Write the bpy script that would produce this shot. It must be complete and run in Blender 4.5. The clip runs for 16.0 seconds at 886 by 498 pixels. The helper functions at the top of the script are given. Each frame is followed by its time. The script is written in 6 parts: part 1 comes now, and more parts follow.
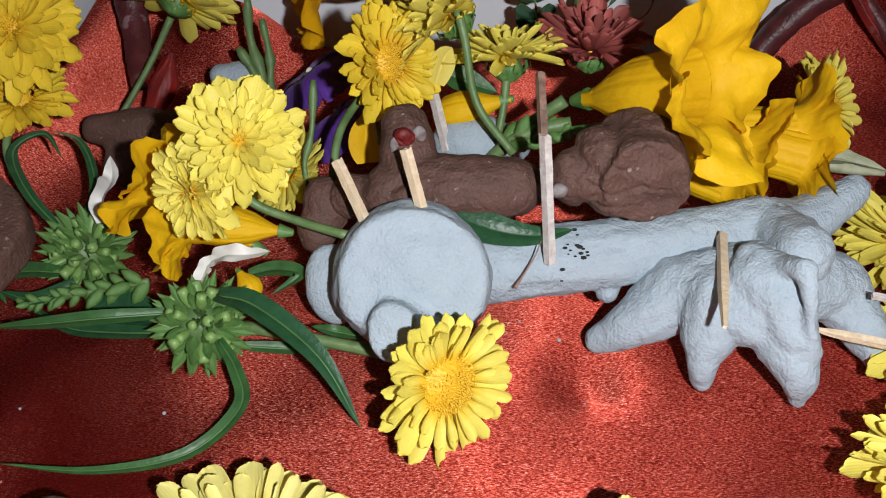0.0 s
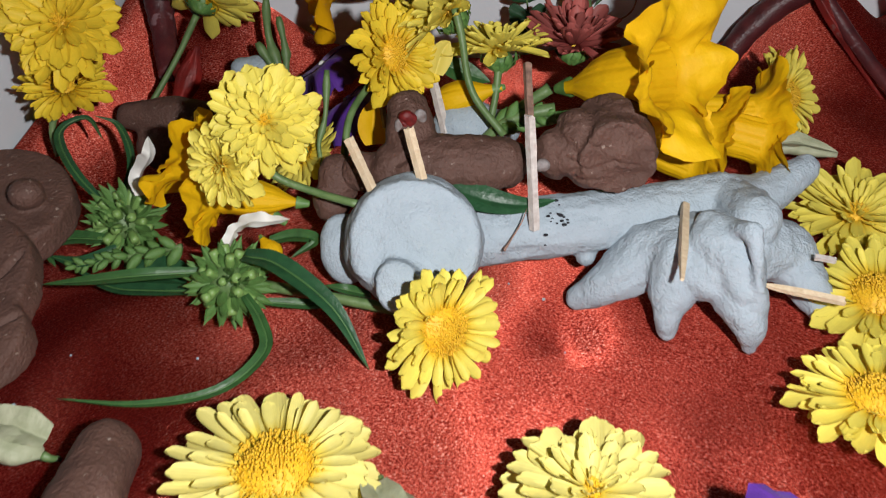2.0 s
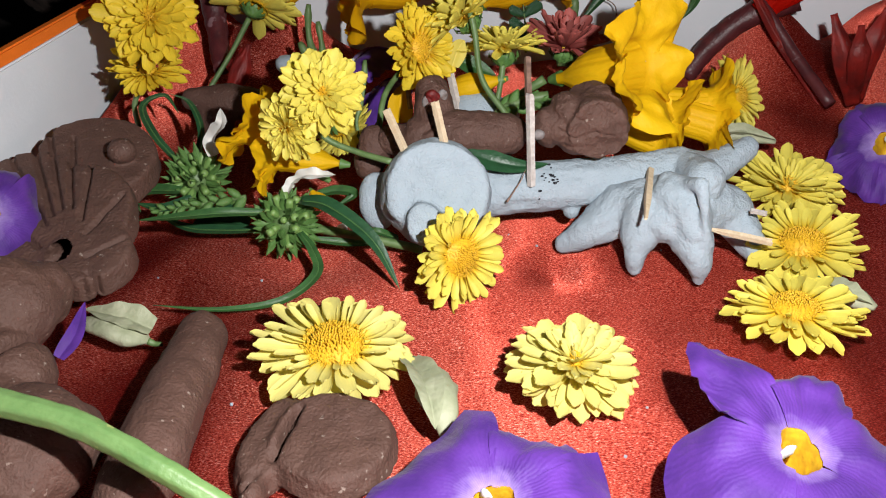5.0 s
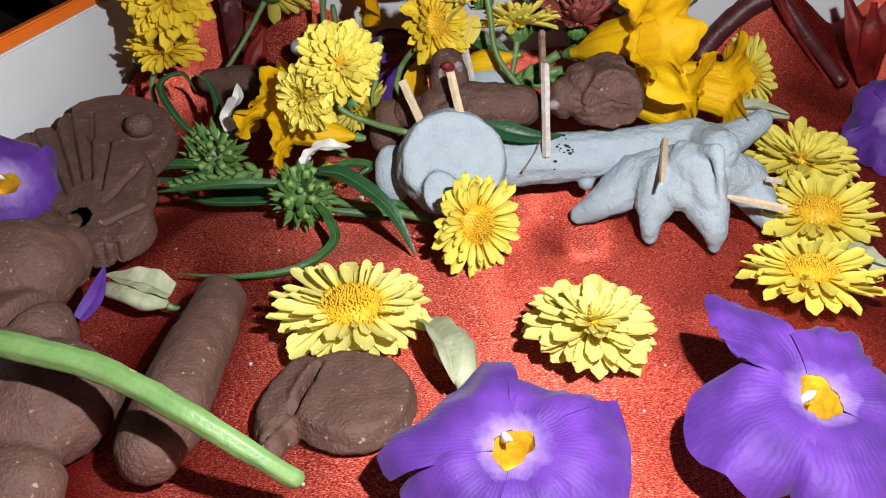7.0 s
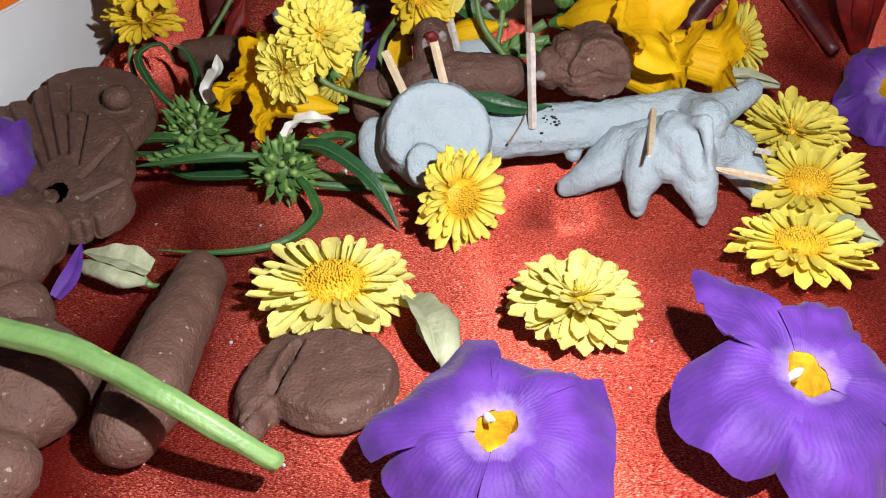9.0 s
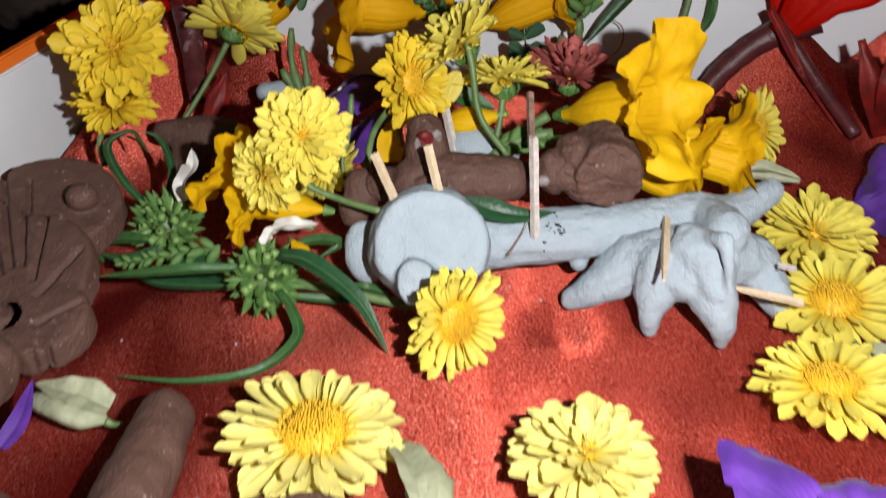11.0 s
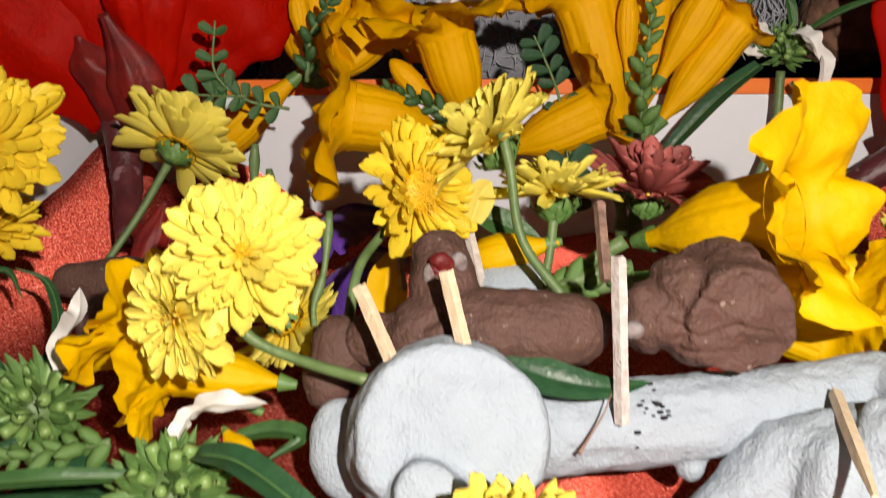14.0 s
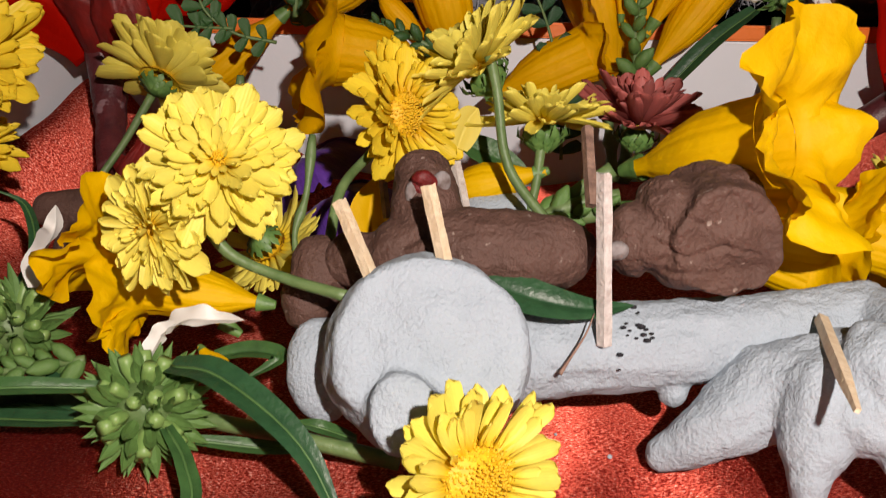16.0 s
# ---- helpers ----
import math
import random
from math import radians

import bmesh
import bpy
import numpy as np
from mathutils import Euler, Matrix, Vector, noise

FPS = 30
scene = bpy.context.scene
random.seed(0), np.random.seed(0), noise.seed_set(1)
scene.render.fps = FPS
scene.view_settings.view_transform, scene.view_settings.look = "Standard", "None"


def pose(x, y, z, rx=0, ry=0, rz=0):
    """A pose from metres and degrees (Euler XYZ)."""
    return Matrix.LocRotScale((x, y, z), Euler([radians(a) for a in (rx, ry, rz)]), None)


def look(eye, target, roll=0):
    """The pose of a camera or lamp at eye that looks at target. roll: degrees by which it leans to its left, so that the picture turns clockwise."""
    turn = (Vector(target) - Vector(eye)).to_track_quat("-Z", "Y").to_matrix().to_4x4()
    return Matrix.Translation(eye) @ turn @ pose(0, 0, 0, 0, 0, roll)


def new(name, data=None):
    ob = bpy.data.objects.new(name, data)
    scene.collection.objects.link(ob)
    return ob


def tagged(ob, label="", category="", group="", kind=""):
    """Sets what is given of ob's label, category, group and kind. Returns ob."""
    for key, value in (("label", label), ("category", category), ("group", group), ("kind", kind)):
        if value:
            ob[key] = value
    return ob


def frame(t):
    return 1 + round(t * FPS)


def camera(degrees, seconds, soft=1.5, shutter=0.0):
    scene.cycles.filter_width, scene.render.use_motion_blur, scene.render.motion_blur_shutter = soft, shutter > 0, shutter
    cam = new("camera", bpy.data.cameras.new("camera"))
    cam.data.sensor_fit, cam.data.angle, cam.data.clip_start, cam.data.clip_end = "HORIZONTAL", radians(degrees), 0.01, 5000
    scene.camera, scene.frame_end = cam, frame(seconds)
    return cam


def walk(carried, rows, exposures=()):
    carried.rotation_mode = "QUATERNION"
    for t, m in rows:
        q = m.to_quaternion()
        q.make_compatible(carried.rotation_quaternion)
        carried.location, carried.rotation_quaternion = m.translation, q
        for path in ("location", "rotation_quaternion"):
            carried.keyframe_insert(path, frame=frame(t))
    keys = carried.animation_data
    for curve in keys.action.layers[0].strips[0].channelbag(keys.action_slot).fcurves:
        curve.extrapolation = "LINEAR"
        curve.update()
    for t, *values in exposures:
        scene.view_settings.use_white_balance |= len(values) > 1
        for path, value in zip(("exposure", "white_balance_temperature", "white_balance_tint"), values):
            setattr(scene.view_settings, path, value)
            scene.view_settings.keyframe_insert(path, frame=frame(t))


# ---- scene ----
cam = camera(49.5, 16.0, soft=1.1, shutter=0.5)
PATH = [
    (0, (0.00749, -0.01155, 0.12916), (0.00478, 0.15693, 0.02143), -2.49),
    (0.5, (0.00755, -0.01223, 0.12935), (0.00457, 0.15656, 0.02211), -2.58),
    (1, (0.00770, -0.01387, 0.13050), (0.00449, 0.15479, 0.02306), -2.64),
    (1.5, (0.00884, -0.02335, 0.13539), (0.00593, 0.14542, 0.02811), -2.58),
    (2, (0.00869, -0.03922, 0.13733), (0.00542, 0.12952, 0.03003), -2.45),
    (2.5, (0.00755, -0.05770, 0.14123), (0.00406, 0.11075, 0.03347), -2.34),
    (3, (0.00422, -0.07370, 0.14247), (0.00060, 0.09497, 0.03505), -1.77),
    (3.5, (0.00405, -0.08077, 0.14476), (0.00035, 0.08881, 0.03880), -1.40),
    (3.7, (0.00241, -0.08309, 0.14621), (0.00190, 0.08727, 0.04143), -0.80),
    (5.8, (-0.00165, -0.10751, 0.14680), (-0.00025, 0.06629, 0.04784), -0.38),
    (6, (-0.00189, -0.10836, 0.14545), (-0.00041, 0.06574, 0.04702), -0.41),
    (6.5, (-0.00323, -0.10946, 0.14058), (-0.00185, 0.06445, 0.04183), -0.53),
    (7, (-0.00329, -0.10792, 0.13586), (-0.00403, 0.06646, 0.03792), -0.90),
    (7.5, (-0.00170, -0.10459, 0.13256), (-0.00000, 0.06819, 0.03184), -0.65),
    (8, (-0.00140, -0.10280, 0.12945), (-0.00104, 0.06985, 0.02849), -0.84),
    (8.2, (-0.00146, -0.10405, 0.13054), (-0.00100, 0.06805, 0.02865), -0.83),
    (10.3, (-0.00031, -0.09297, 0.13843), (0.00067, 0.07773, 0.03422), -1.15),
    (10.5, (-0.00398, -0.08910, 0.13924), (-0.00045, 0.08258, 0.03670), 0.37),
    (11, (-0.00042, -0.06888, 0.14695), (0.00156, 0.10352, 0.04559), -0.33),
    (11.5, (0.00026, -0.04090, 0.14941), (0.00048, 0.13887, 0.06176), -0.30),
    (12, (0.00253, -0.01925, 0.14424), (0.00608, 0.16428, 0.06485), -0.89),
    (12.5, (0.00568, 0.00213, 0.13471), (0.00900, 0.18776, 0.06033), -0.09),
    (13, (-0.00361, 0.01986, 0.13228), (-0.00096, 0.21140, 0.07481), -0.96),
    (13.5, (-0.00503, 0.02180, 0.11254), (-0.00308, 0.21322, 0.05463), -0.80),
    (14, (-0.00347, 0.01332, 0.09565), (-0.00148, 0.20349, 0.03374), -0.41),
    (14.5, (-0.00283, 0.01031, 0.08994), (-0.00069, 0.19997, 0.02650), -0.17),
    (15, (-0.00236, 0.01042, 0.08472), (0.00007, 0.19949, 0.01955), 0.08),
    (15.5, (-0.00151, 0.01097, 0.08083), (0.00072, 0.19992, 0.01531), 0.30),
    (16, (-0.00149, 0.01315, 0.08576), (0.00166, 0.20170, 0.01913), 0.72),
]

EXPOSURE = [(0, -0.08, 6250, 10), (2, -0.13, 6450, 10), (3.5, 0.02, 6500, 10), (8, 0.05, 6400, 9), (10.5, 0.1, 6500, 10), (11, 0.12, 6500, 10), (11.5, 0.36, 6600, 10), (12, 0.56, 6700, 10), (12.5, 0.75, 6900, 12), (13, 0.82, 7000, 13), (13.5, 0.8, 7200, 14), (14, 0.46, 7400, 15), (14.5, 0.26, 7500, 19), (16, 0.10, 7500, 20)]
walk(cam, [(t, look(eye, target, roll)) for t, eye, target, roll in PATH], EXPOSURE)

# ---- light: the torch beside the lens, and a dim room ----
world = bpy.data.worlds.new("room_air")
scene.world = world
world.use_nodes = True
world.node_tree.nodes["Background"].inputs[0].default_value = (0.75, 0.85, 1.0, 1)
world.node_tree.nodes["Background"].inputs[1].default_value = 0.003
torch = bpy.data.lights.new("torch", "POINT")
torch.energy, torch.shadow_soft_size, torch.color = 3.5, 0.003, (1.0, 0.98, 0.965)
new("torch", torch).matrix_world = pose(0.040, -0.050, 0.150)

# ---- materials ----
def material(name, base, rough=0.6, dark=None, scale=300.0, spread=0.5, bump=0.0, bump_scale=900.0, metal=0.0,
             translucent=0.0, vary=0.0, spec=0.5, second=None, sheen=0.0):
    """A surface with two scales of colour variation, fine relief and, for petals and leaves, light shining through."""
    m = bpy.data.materials.new(name)
    m.use_nodes = True
    nt = m.node_tree
    n, l = nt.nodes, nt.links
    b = n["Principled BSDF"]
    tex = n.new("ShaderNodeTexCoord")
    big = n.new("ShaderNodeTexNoise")
    big.inputs["Scale"].default_value, big.inputs["Detail"].default_value = scale, 6
    l.new(tex.outputs["Object"], big.inputs["Vector"])
    ramp = n.new("ShaderNodeValToRGB")
    dark = dark or tuple(c * 0.6 for c in base)
    ramp.color_ramp.elements[0].position, ramp.color_ramp.elements[1].position = 0.5 - spread / 2, 0.5 + spread / 2
    ramp.color_ramp.elements[0].color, ramp.color_ramp.elements[1].color = (*dark, 1), (*base, 1)
    l.new(big.outputs["Fac"], ramp.inputs["Fac"])
    colour = ramp.outputs["Color"]
    if second:                                     # specks or stains: colour, scale, threshold
        spot = n.new("ShaderNodeTexNoise")
        spot.inputs["Scale"].default_value, spot.inputs["Detail"].default_value = second[1], 3
        l.new(tex.outputs["Object"], spot.inputs["Vector"])
        cut = n.new("ShaderNodeMapRange")
        cut.inputs["From Min"].default_value, cut.inputs["From Max"].default_value = second[2], second[2] + 0.05
        l.new(spot.outputs["Fac"], cut.inputs["Value"])
        mix = n.new("ShaderNodeMix")
        mix.data_type = "RGBA"
        l.new(cut.outputs["Result"], mix.inputs[0])
        l.new(colour, mix.inputs[6])
        mix.inputs[7].default_value = (*second[0], 1)
        colour = mix.outputs[2]
    if vary:
        info = n.new("ShaderNodeObjectInfo")
        hsv = n.new("ShaderNodeHueSaturation")
        rng = n.new("ShaderNodeMapRange")
        rng.inputs["To Min"].default_value, rng.inputs["To Max"].default_value = 1 - vary, 1 + vary * 0.6
        l.new(info.outputs["Random"], rng.inputs["Value"])
        l.new(rng.outputs["Result"], hsv.inputs["Value"])
        l.new(colour, hsv.inputs["Color"])
        colour = hsv.outputs["Color"]
    l.new(colour, b.inputs["Base Color"])
    b.inputs["Roughness"].default_value, b.inputs["Metallic"].default_value = rough, metal
    b.inputs["Specular IOR Level"].default_value = spec
    b.inputs["Sheen Weight"].default_value = sheen
    if bump:
        fine = n.new("ShaderNodeTexNoise")
        fine.inputs["Scale"].default_value, fine.inputs["Detail"].default_value = bump_scale, 5
        l.new(tex.outputs["Object"], fine.inputs["Vector"])
        bp = n.new("ShaderNodeBump")
        bp.inputs["Strength"].default_value, bp.inputs["Distance"].default_value = bump, 0.0006
        l.new(fine.outputs["Fac"], bp.inputs["Height"])
        l.new(bp.outputs["Normal"], b.inputs["Normal"])
    if translucent:
        tr = n.new("ShaderNodeBsdfTranslucent")
        l.new(colour, tr.inputs["Color"])
        ms = n.new("ShaderNodeMixShader")
        ms.inputs[0].default_value = translucent
        l.new(b.outputs[0], ms.inputs[1])
        l.new(tr.outputs[0], ms.inputs[2])
        l.new(ms.outputs[0], n["Material Output"].inputs["Surface"])
    return m


def petal_material(name, tip, root, rough=0.5, translucent=0.3, vary=0.12, bump=0.10):
    """Petal colour that runs from the root (y = 0) to the tip (y = 1), with long fine veins."""
    m = material(name, tip, rough, scale=6, spread=0.9, dark=tuple(c * 0.85 for c in tip), translucent=translucent, vary=vary, spec=0.3)
    n, l = m.node_tree.nodes, m.node_tree.links
    tex = [x for x in n if x.type == "TEX_COORD"][0]
    ramp = [x for x in n if x.type == "VALTORGB"][0]
    sep = n.new("ShaderNodeSeparateXYZ")
    l.new(tex.outputs["Object"], sep.inputs[0])
    mix = n.new("ShaderNodeMix")
    mix.data_type = "RGBA"
    rng = n.new("ShaderNodeMapRange")
    rng.inputs["From Min"].default_value, rng.inputs["From Max"].default_value = 0.0, 0.45
    l.new(sep.outputs["Y"], rng.inputs["Value"])
    l.new(rng.outputs["Result"], mix.inputs[0])
    mix.inputs[6].default_value = (*root, 1)
    l.new(ramp.outputs["Color"], mix.inputs[7])
    target = [k for k in n if k.type == "HUE_SAT"][0].inputs["Color"]
    l.new(mix.outputs[2], target)
    wave = n.new("ShaderNodeTexWave")
    wave.bands_direction = "X"
    wave.inputs["Scale"].default_value, wave.inputs["Distortion"].default_value = 7.0, 1.0
    l.new(tex.outputs["Object"], wave.inputs["Vector"])
    bp = n.new("ShaderNodeBump")
    bp.inputs["Strength"].default_value, bp.inputs["Distance"].default_value = bump, 0.02
    l.new(wave.outputs["Fac"], bp.inputs["Height"])
    l.new(bp.outputs["Normal"], n["Principled BSDF"].inputs["Normal"])
    return m


def satin_material():
    """Red satin: glossy threads that run from side to side over a dull red ground, with a fine grainy weave."""
    m = material("red_satin", (0.20, 0.006, 0.004), 0.7, dark=(0.14, 0.004, 0.003), scale=60, spread=0.6, spec=0.2)
    n, l = m.node_tree.nodes, m.node_tree.links
    b = n["Principled BSDF"]
    tex = [x for x in n if x.type == "TEX_COORD"][0]
    mp = n.new("ShaderNodeMapping")
    mp.inputs["Rotation"].default_value = (0, 0, radians(25))
    mp.inputs["Scale"].default_value = (1.0, 2.4, 1.0)
    l.new(tex.outputs["Object"], mp.inputs["Vector"])
    grain = n.new("ShaderNodeTexNoise")
    grain.inputs["Scale"].default_value, grain.inputs["Detail"].default_value, grain.inputs["Roughness"].default_value = 1500, 2, 0.7
    l.new(mp.outputs["Vector"], grain.inputs["Vector"])
    bp = n.new("ShaderNodeBump")
    bp.inputs["Strength"].default_value, bp.inputs["Distance"].default_value = 0.62, 0.0006
    l.new(grain.outputs["Fac"], bp.inputs["Height"])
    l.new(bp.outputs["Normal"], b.inputs["Normal"])
    tan = n.new("ShaderNodeTangent")
    tan.direction_type, tan.uv_map = "UV_MAP", "weave"
    gl = n.new("ShaderNodeBsdfAnisotropic")
    gl.inputs["Roughness"].default_value, gl.inputs["Anisotropy"].default_value, gl.inputs["Rotation"].default_value = 0.48, 0.82, 0.0
    l.new(tan.outputs[0], gl.inputs["Tangent"])
    l.new(bp.outputs["Normal"], gl.inputs["Normal"])
    glint = n.new("ShaderNodeValToRGB")
    glint.color_ramp.elements[0].position, glint.color_ramp.elements[1].position = 0.40, 0.60
    glint.color_ramp.elements[0].color, glint.color_ramp.elements[1].color = (0.22, 0.014, 0.009, 1), (0.98, 0.19, 0.125, 1)
    spark = glint.color_ramp.elements.new(0.72)
    spark.color = (1.0, 0.72, 0.62, 1)
    l.new(grain.outputs["Fac"], glint.inputs["Fac"])
    l.new(glint.outputs["Color"], gl.inputs["Color"])
    ms = n.new("ShaderNodeMixShader")
    ms.inputs[0].default_value = 0.62
    l.new(b.outputs[0], ms.inputs[1])
    l.new(gl.outputs[0], ms.inputs[2])
    l.new(ms.outputs[0], n["Material Output"].inputs["Surface"])
    return m


def purple_material():
    """Violet petals, pale round the throat, by the distance from the flower's axis."""
    m = material("violet_petal", (0.128, 0.034, 0.335), 0.66, dark=(0.042, 0.010, 0.145), scale=110, spread=0.5, translucent=0.12, bump=0.25, bump_scale=1500, spec=0.4, sheen=0.08)
    n, l = m.node_tree.nodes, m.node_tree.links
    tex = [x for x in n if x.type == "TEX_COORD"][0]
    ramp = [x for x in n if x.type == "VALTORGB"][0]
    sep = n.new("ShaderNodeVectorMath")
    sep.operation = "MULTIPLY"
    sep.inputs[1].default_value = (1, 1, 0)
    l.new(tex.outputs["Object"], sep.inputs[0])
    ln = n.new("ShaderNodeVectorMath")
    ln.operation = "LENGTH"
    l.new(sep.outputs[0], ln.inputs[0])
    nz = n.new("ShaderNodeTexNoise")
    nz.inputs["Scale"].default_value = 500
    l.new(tex.outputs["Object"], nz.inputs["Vector"])
    add = n.new("ShaderNodeMath")
    add.operation = "MULTIPLY_ADD"
    l.new(nz.outputs["Fac"], add.inputs[0])
    add.inputs[1].default_value = 0.004
    l.new(ln.outputs["Value"], add.inputs[2])
    rng = n.new("ShaderNodeMapRange")
    rng.inputs["From Min"].default_value, rng.inputs["From Max"].default_value = 0.0048, 0.0098
    l.new(add.outputs[0], rng.inputs["Value"])
    mix = n.new("ShaderNodeMix")
    mix.data_type = "RGBA"
    l.new(rng.outputs["Result"], mix.inputs[0])
    mix.inputs[6].default_value = (0.32, 0.22, 0.52, 1)
    l.new(ramp.outputs["Color"], mix.inputs[7])
    ang = n.new("ShaderNodeTexGradient")
    ang.gradient_type = "RADIAL"
    l.new(tex.outputs["Object"], ang.inputs["Vector"])
    sway = n.new("ShaderNodeTexNoise")
    sway.inputs["Scale"].default_value = 160
    l.new(tex.outputs["Object"], sway.inputs["Vector"])
    turn = n.new("ShaderNodeMath")
    turn.operation = "MULTIPLY_ADD"
    l.new(sway.outputs["Fac"], turn.inputs[0])
    turn.inputs[1].default_value = 0.035
    l.new(ang.outputs["Fac"], turn.inputs[2])
    vein = n.new("ShaderNodeTexWave")
    vein.inputs["Scale"].default_value, vein.inputs["Distortion"].default_value = 26.0, 0.5
    l.new(turn.outputs[0], vein.inputs["Vector"])
    vb = n.new("ShaderNodeBump")
    vb.inputs["Strength"].default_value, vb.inputs["Distance"].default_value = 0.12, 0.0006
    l.new(vein.outputs["Fac"], vb.inputs["Height"])
    fine = [k for k in n if k.type == "BUMP" and k is not vb][0]
    l.new(fine.outputs["Normal"], vb.inputs["Normal"])
    l.new(vb.outputs["Normal"], n["Principled BSDF"].inputs["Normal"])
    streak = n.new("ShaderNodeMath")                # darker veins that fan out from the throat, broken by blotches
    streak.operation = "MULTIPLY"
    l.new(vein.outputs["Fac"], streak.inputs[0])
    l.new(sway.outputs["Fac"], streak.inputs[1])
    soft = n.new("ShaderNodeMath")
    soft.operation = "MULTIPLY"
    soft.inputs[1].default_value = 0.22
    l.new(streak.outputs[0], soft.inputs[0])
    inked = n.new("ShaderNodeMix")
    inked.data_type = "RGBA"
    l.new(soft.outputs[0], inked.inputs[0])
    l.new(mix.outputs[2], inked.inputs[6])
    inked.inputs[7].default_value = (0.055, 0.013, 0.19, 1)
    l.new(inked.outputs[2], n["Principled BSDF"].inputs["Base Color"])
    l.new(inked.outputs[2], [k for k in n if k.type == "BSDF_TRANSLUCENT"][0].inputs["Color"])
    return m


SATIN = satin_material()
VIOLET = purple_material()
LEMON = petal_material("lemon_petal", (0.85, 0.74, 0.13), (0.74, 0.50, 0.018), translucent=0.27)
LEMON_PALE = petal_material("pale_lemon_petal", (0.81, 0.73, 0.23), (0.74, 0.57, 0.05), translucent=0.27)
LEMON_DEEP = petal_material("deep_yellow_petal", (0.84, 0.63, 0.045), (0.66, 0.39, 0.008), translucent=0.27)
RUST = petal_material("rust_petal", (0.44, 0.115, 0.10), (0.22, 0.032, 0.028), vary=0.4)
DISC = material("floret_gold", (0.76, 0.48, 0.018), 0.6, dark=(0.56, 0.30, 0.006), scale=900, bump=0.4)
TRUMPET = material("trumpet_yellow", (0.80, 0.50, 0.004), 0.62, dark=(0.64, 0.35, 0.002), scale=90, spread=0.6, bump=0.5, bump_scale=420, translucent=0.18, spec=0.25)
TRUMPET_DEEP = material("trumpet_amber", (0.82, 0.45, 0.003), 0.62, dark=(0.74, 0.36, 0.002), scale=120, spread=0.7, bump=0.5, bump_scale=420, translucent=0.2, spec=0.25)
THROAT = material("throat_yellow", (0.64, 0.40, 0.012), 0.6, dark=(0.42, 0.22, 0.01), scale=500, bump=0.3)
WHITE_PETAL = material("white_petal", (0.78, 0.78, 0.74), 0.5, dark=(0.66, 0.66, 0.62), scale=300, translucent=0.25)
GREEN = material("leaf_green", (0.045, 0.13, 0.035), 0.45, dark=(0.025, 0.075, 0.022), scale=350, bump=0.3, translucent=0.1)
DARK_GREEN = material("dark_leaf_green", (0.022, 0.085, 0.032), 0.4, dark=(0.012, 0.05, 0.02), scale=350, bump=0.35, translucent=0.08)
PALE_GREEN = material("bud_green", (0.14, 0.27, 0.07), 0.5, dark=(0.06, 0.15, 0.035), scale=400, bump=0.3, translucent=0.1)
STEM = material("stem_green", (0.13, 0.205, 0.075), 0.5, dark=(0.07, 0.13, 0.04), scale=300, bump=0.3)
JUICY = material("fresh_stalk_green", (0.17, 0.29, 0.10), 0.45, dark=(0.09, 0.19, 0.055), scale=200, second=((0.30, 0.36, 0.12), 260, 0.70), bump=0.3)
DRY_BUD = material("dry_bud", (0.46, 0.47, 0.33), 0.6, dark=(0.30, 0.33, 0.20), scale=250, bump=0.6, bump_scale=700, translucent=0.15)
BROWN = material("brown_clay", (0.105, 0.051, 0.037), 0.72, dark=(0.068, 0.032, 0.023), scale=180, spread=0.7, bump=0.9, bump_scale=1200,
                 second=((0.24, 0.18, 0.15), 620, 0.67))
BLUE = material("pale_blue_clay", (0.355, 0.42, 0.475), 0.88, dark=(0.295, 0.355, 0.405), scale=170, spread=0.7, bump=0.8, bump_scale=1500, second=((0.27, 0.33, 0.38), 420, 0.70))
MIDRIB = material("midrib_green", (0.075, 0.17, 0.05), 0.5, dark=(0.045, 0.11, 0.03), scale=300)
WOOD = material("match_wood", (0.74, 0.62, 0.45), 0.65, dark=(0.58, 0.43, 0.27), scale=700, bump=0.5, bump_scale=1500)
WOOD_PALE = material("pale_match_wood", (0.66, 0.63, 0.60), 0.7, dark=(0.42, 0.36, 0.33), scale=600, bump=0.6, bump_scale=1500)
WOOD_BURNT = material("scorched_match_wood", (0.36, 0.22, 0.16), 0.7, dark=(0.09, 0.05, 0.04), scale=400, bump=0.6, bump_scale=1500)
RED_SEED = material("red_paste", (0.17, 0.005, 0.005), 0.6, dark=(0.07, 0.002, 0.002), scale=700, bump=0.6)
BOARD = material("white_board", (0.69, 0.72, 0.76), 0.55, dark=(0.63, 0.66, 0.70), scale=40, second=((0.5, 0.5, 0.5), 60, 0.72), bump=0.1)
ORANGE = material("orange_rim", (0.82, 0.19, 0.02), 0.45, dark=(0.74, 0.15, 0.015), scale=60, bump=0.15)
SCARLET = material("scarlet_petal", (0.70, 0.011, 0.002), 0.55, dark=(0.52, 0.006, 0.001), scale=45, spread=0.7, bump=0.4, bump_scale=700, translucent=0.15, spec=0.15)
MAROON = material("maroon_stalk", (0.11, 0.022, 0.024), 0.42, dark=(0.05, 0.011, 0.014), scale=200, bump=0.4, second=((0.20, 0.11, 0.12), 180, 0.66))
RED_SEPAL = material("dull_red_sepal", (0.42, 0.024, 0.016), 0.5, dark=(0.13, 0.016, 0.016), scale=160, bump=0.4, bump_scale=700, second=((0.30, 0.12, 0.11), 200, 0.68))
CUP_GREEN = material("pale_cup_green", (0.24, 0.38, 0.12), 0.45, dark=(0.15, 0.28, 0.07), scale=3, translucent=0.15)
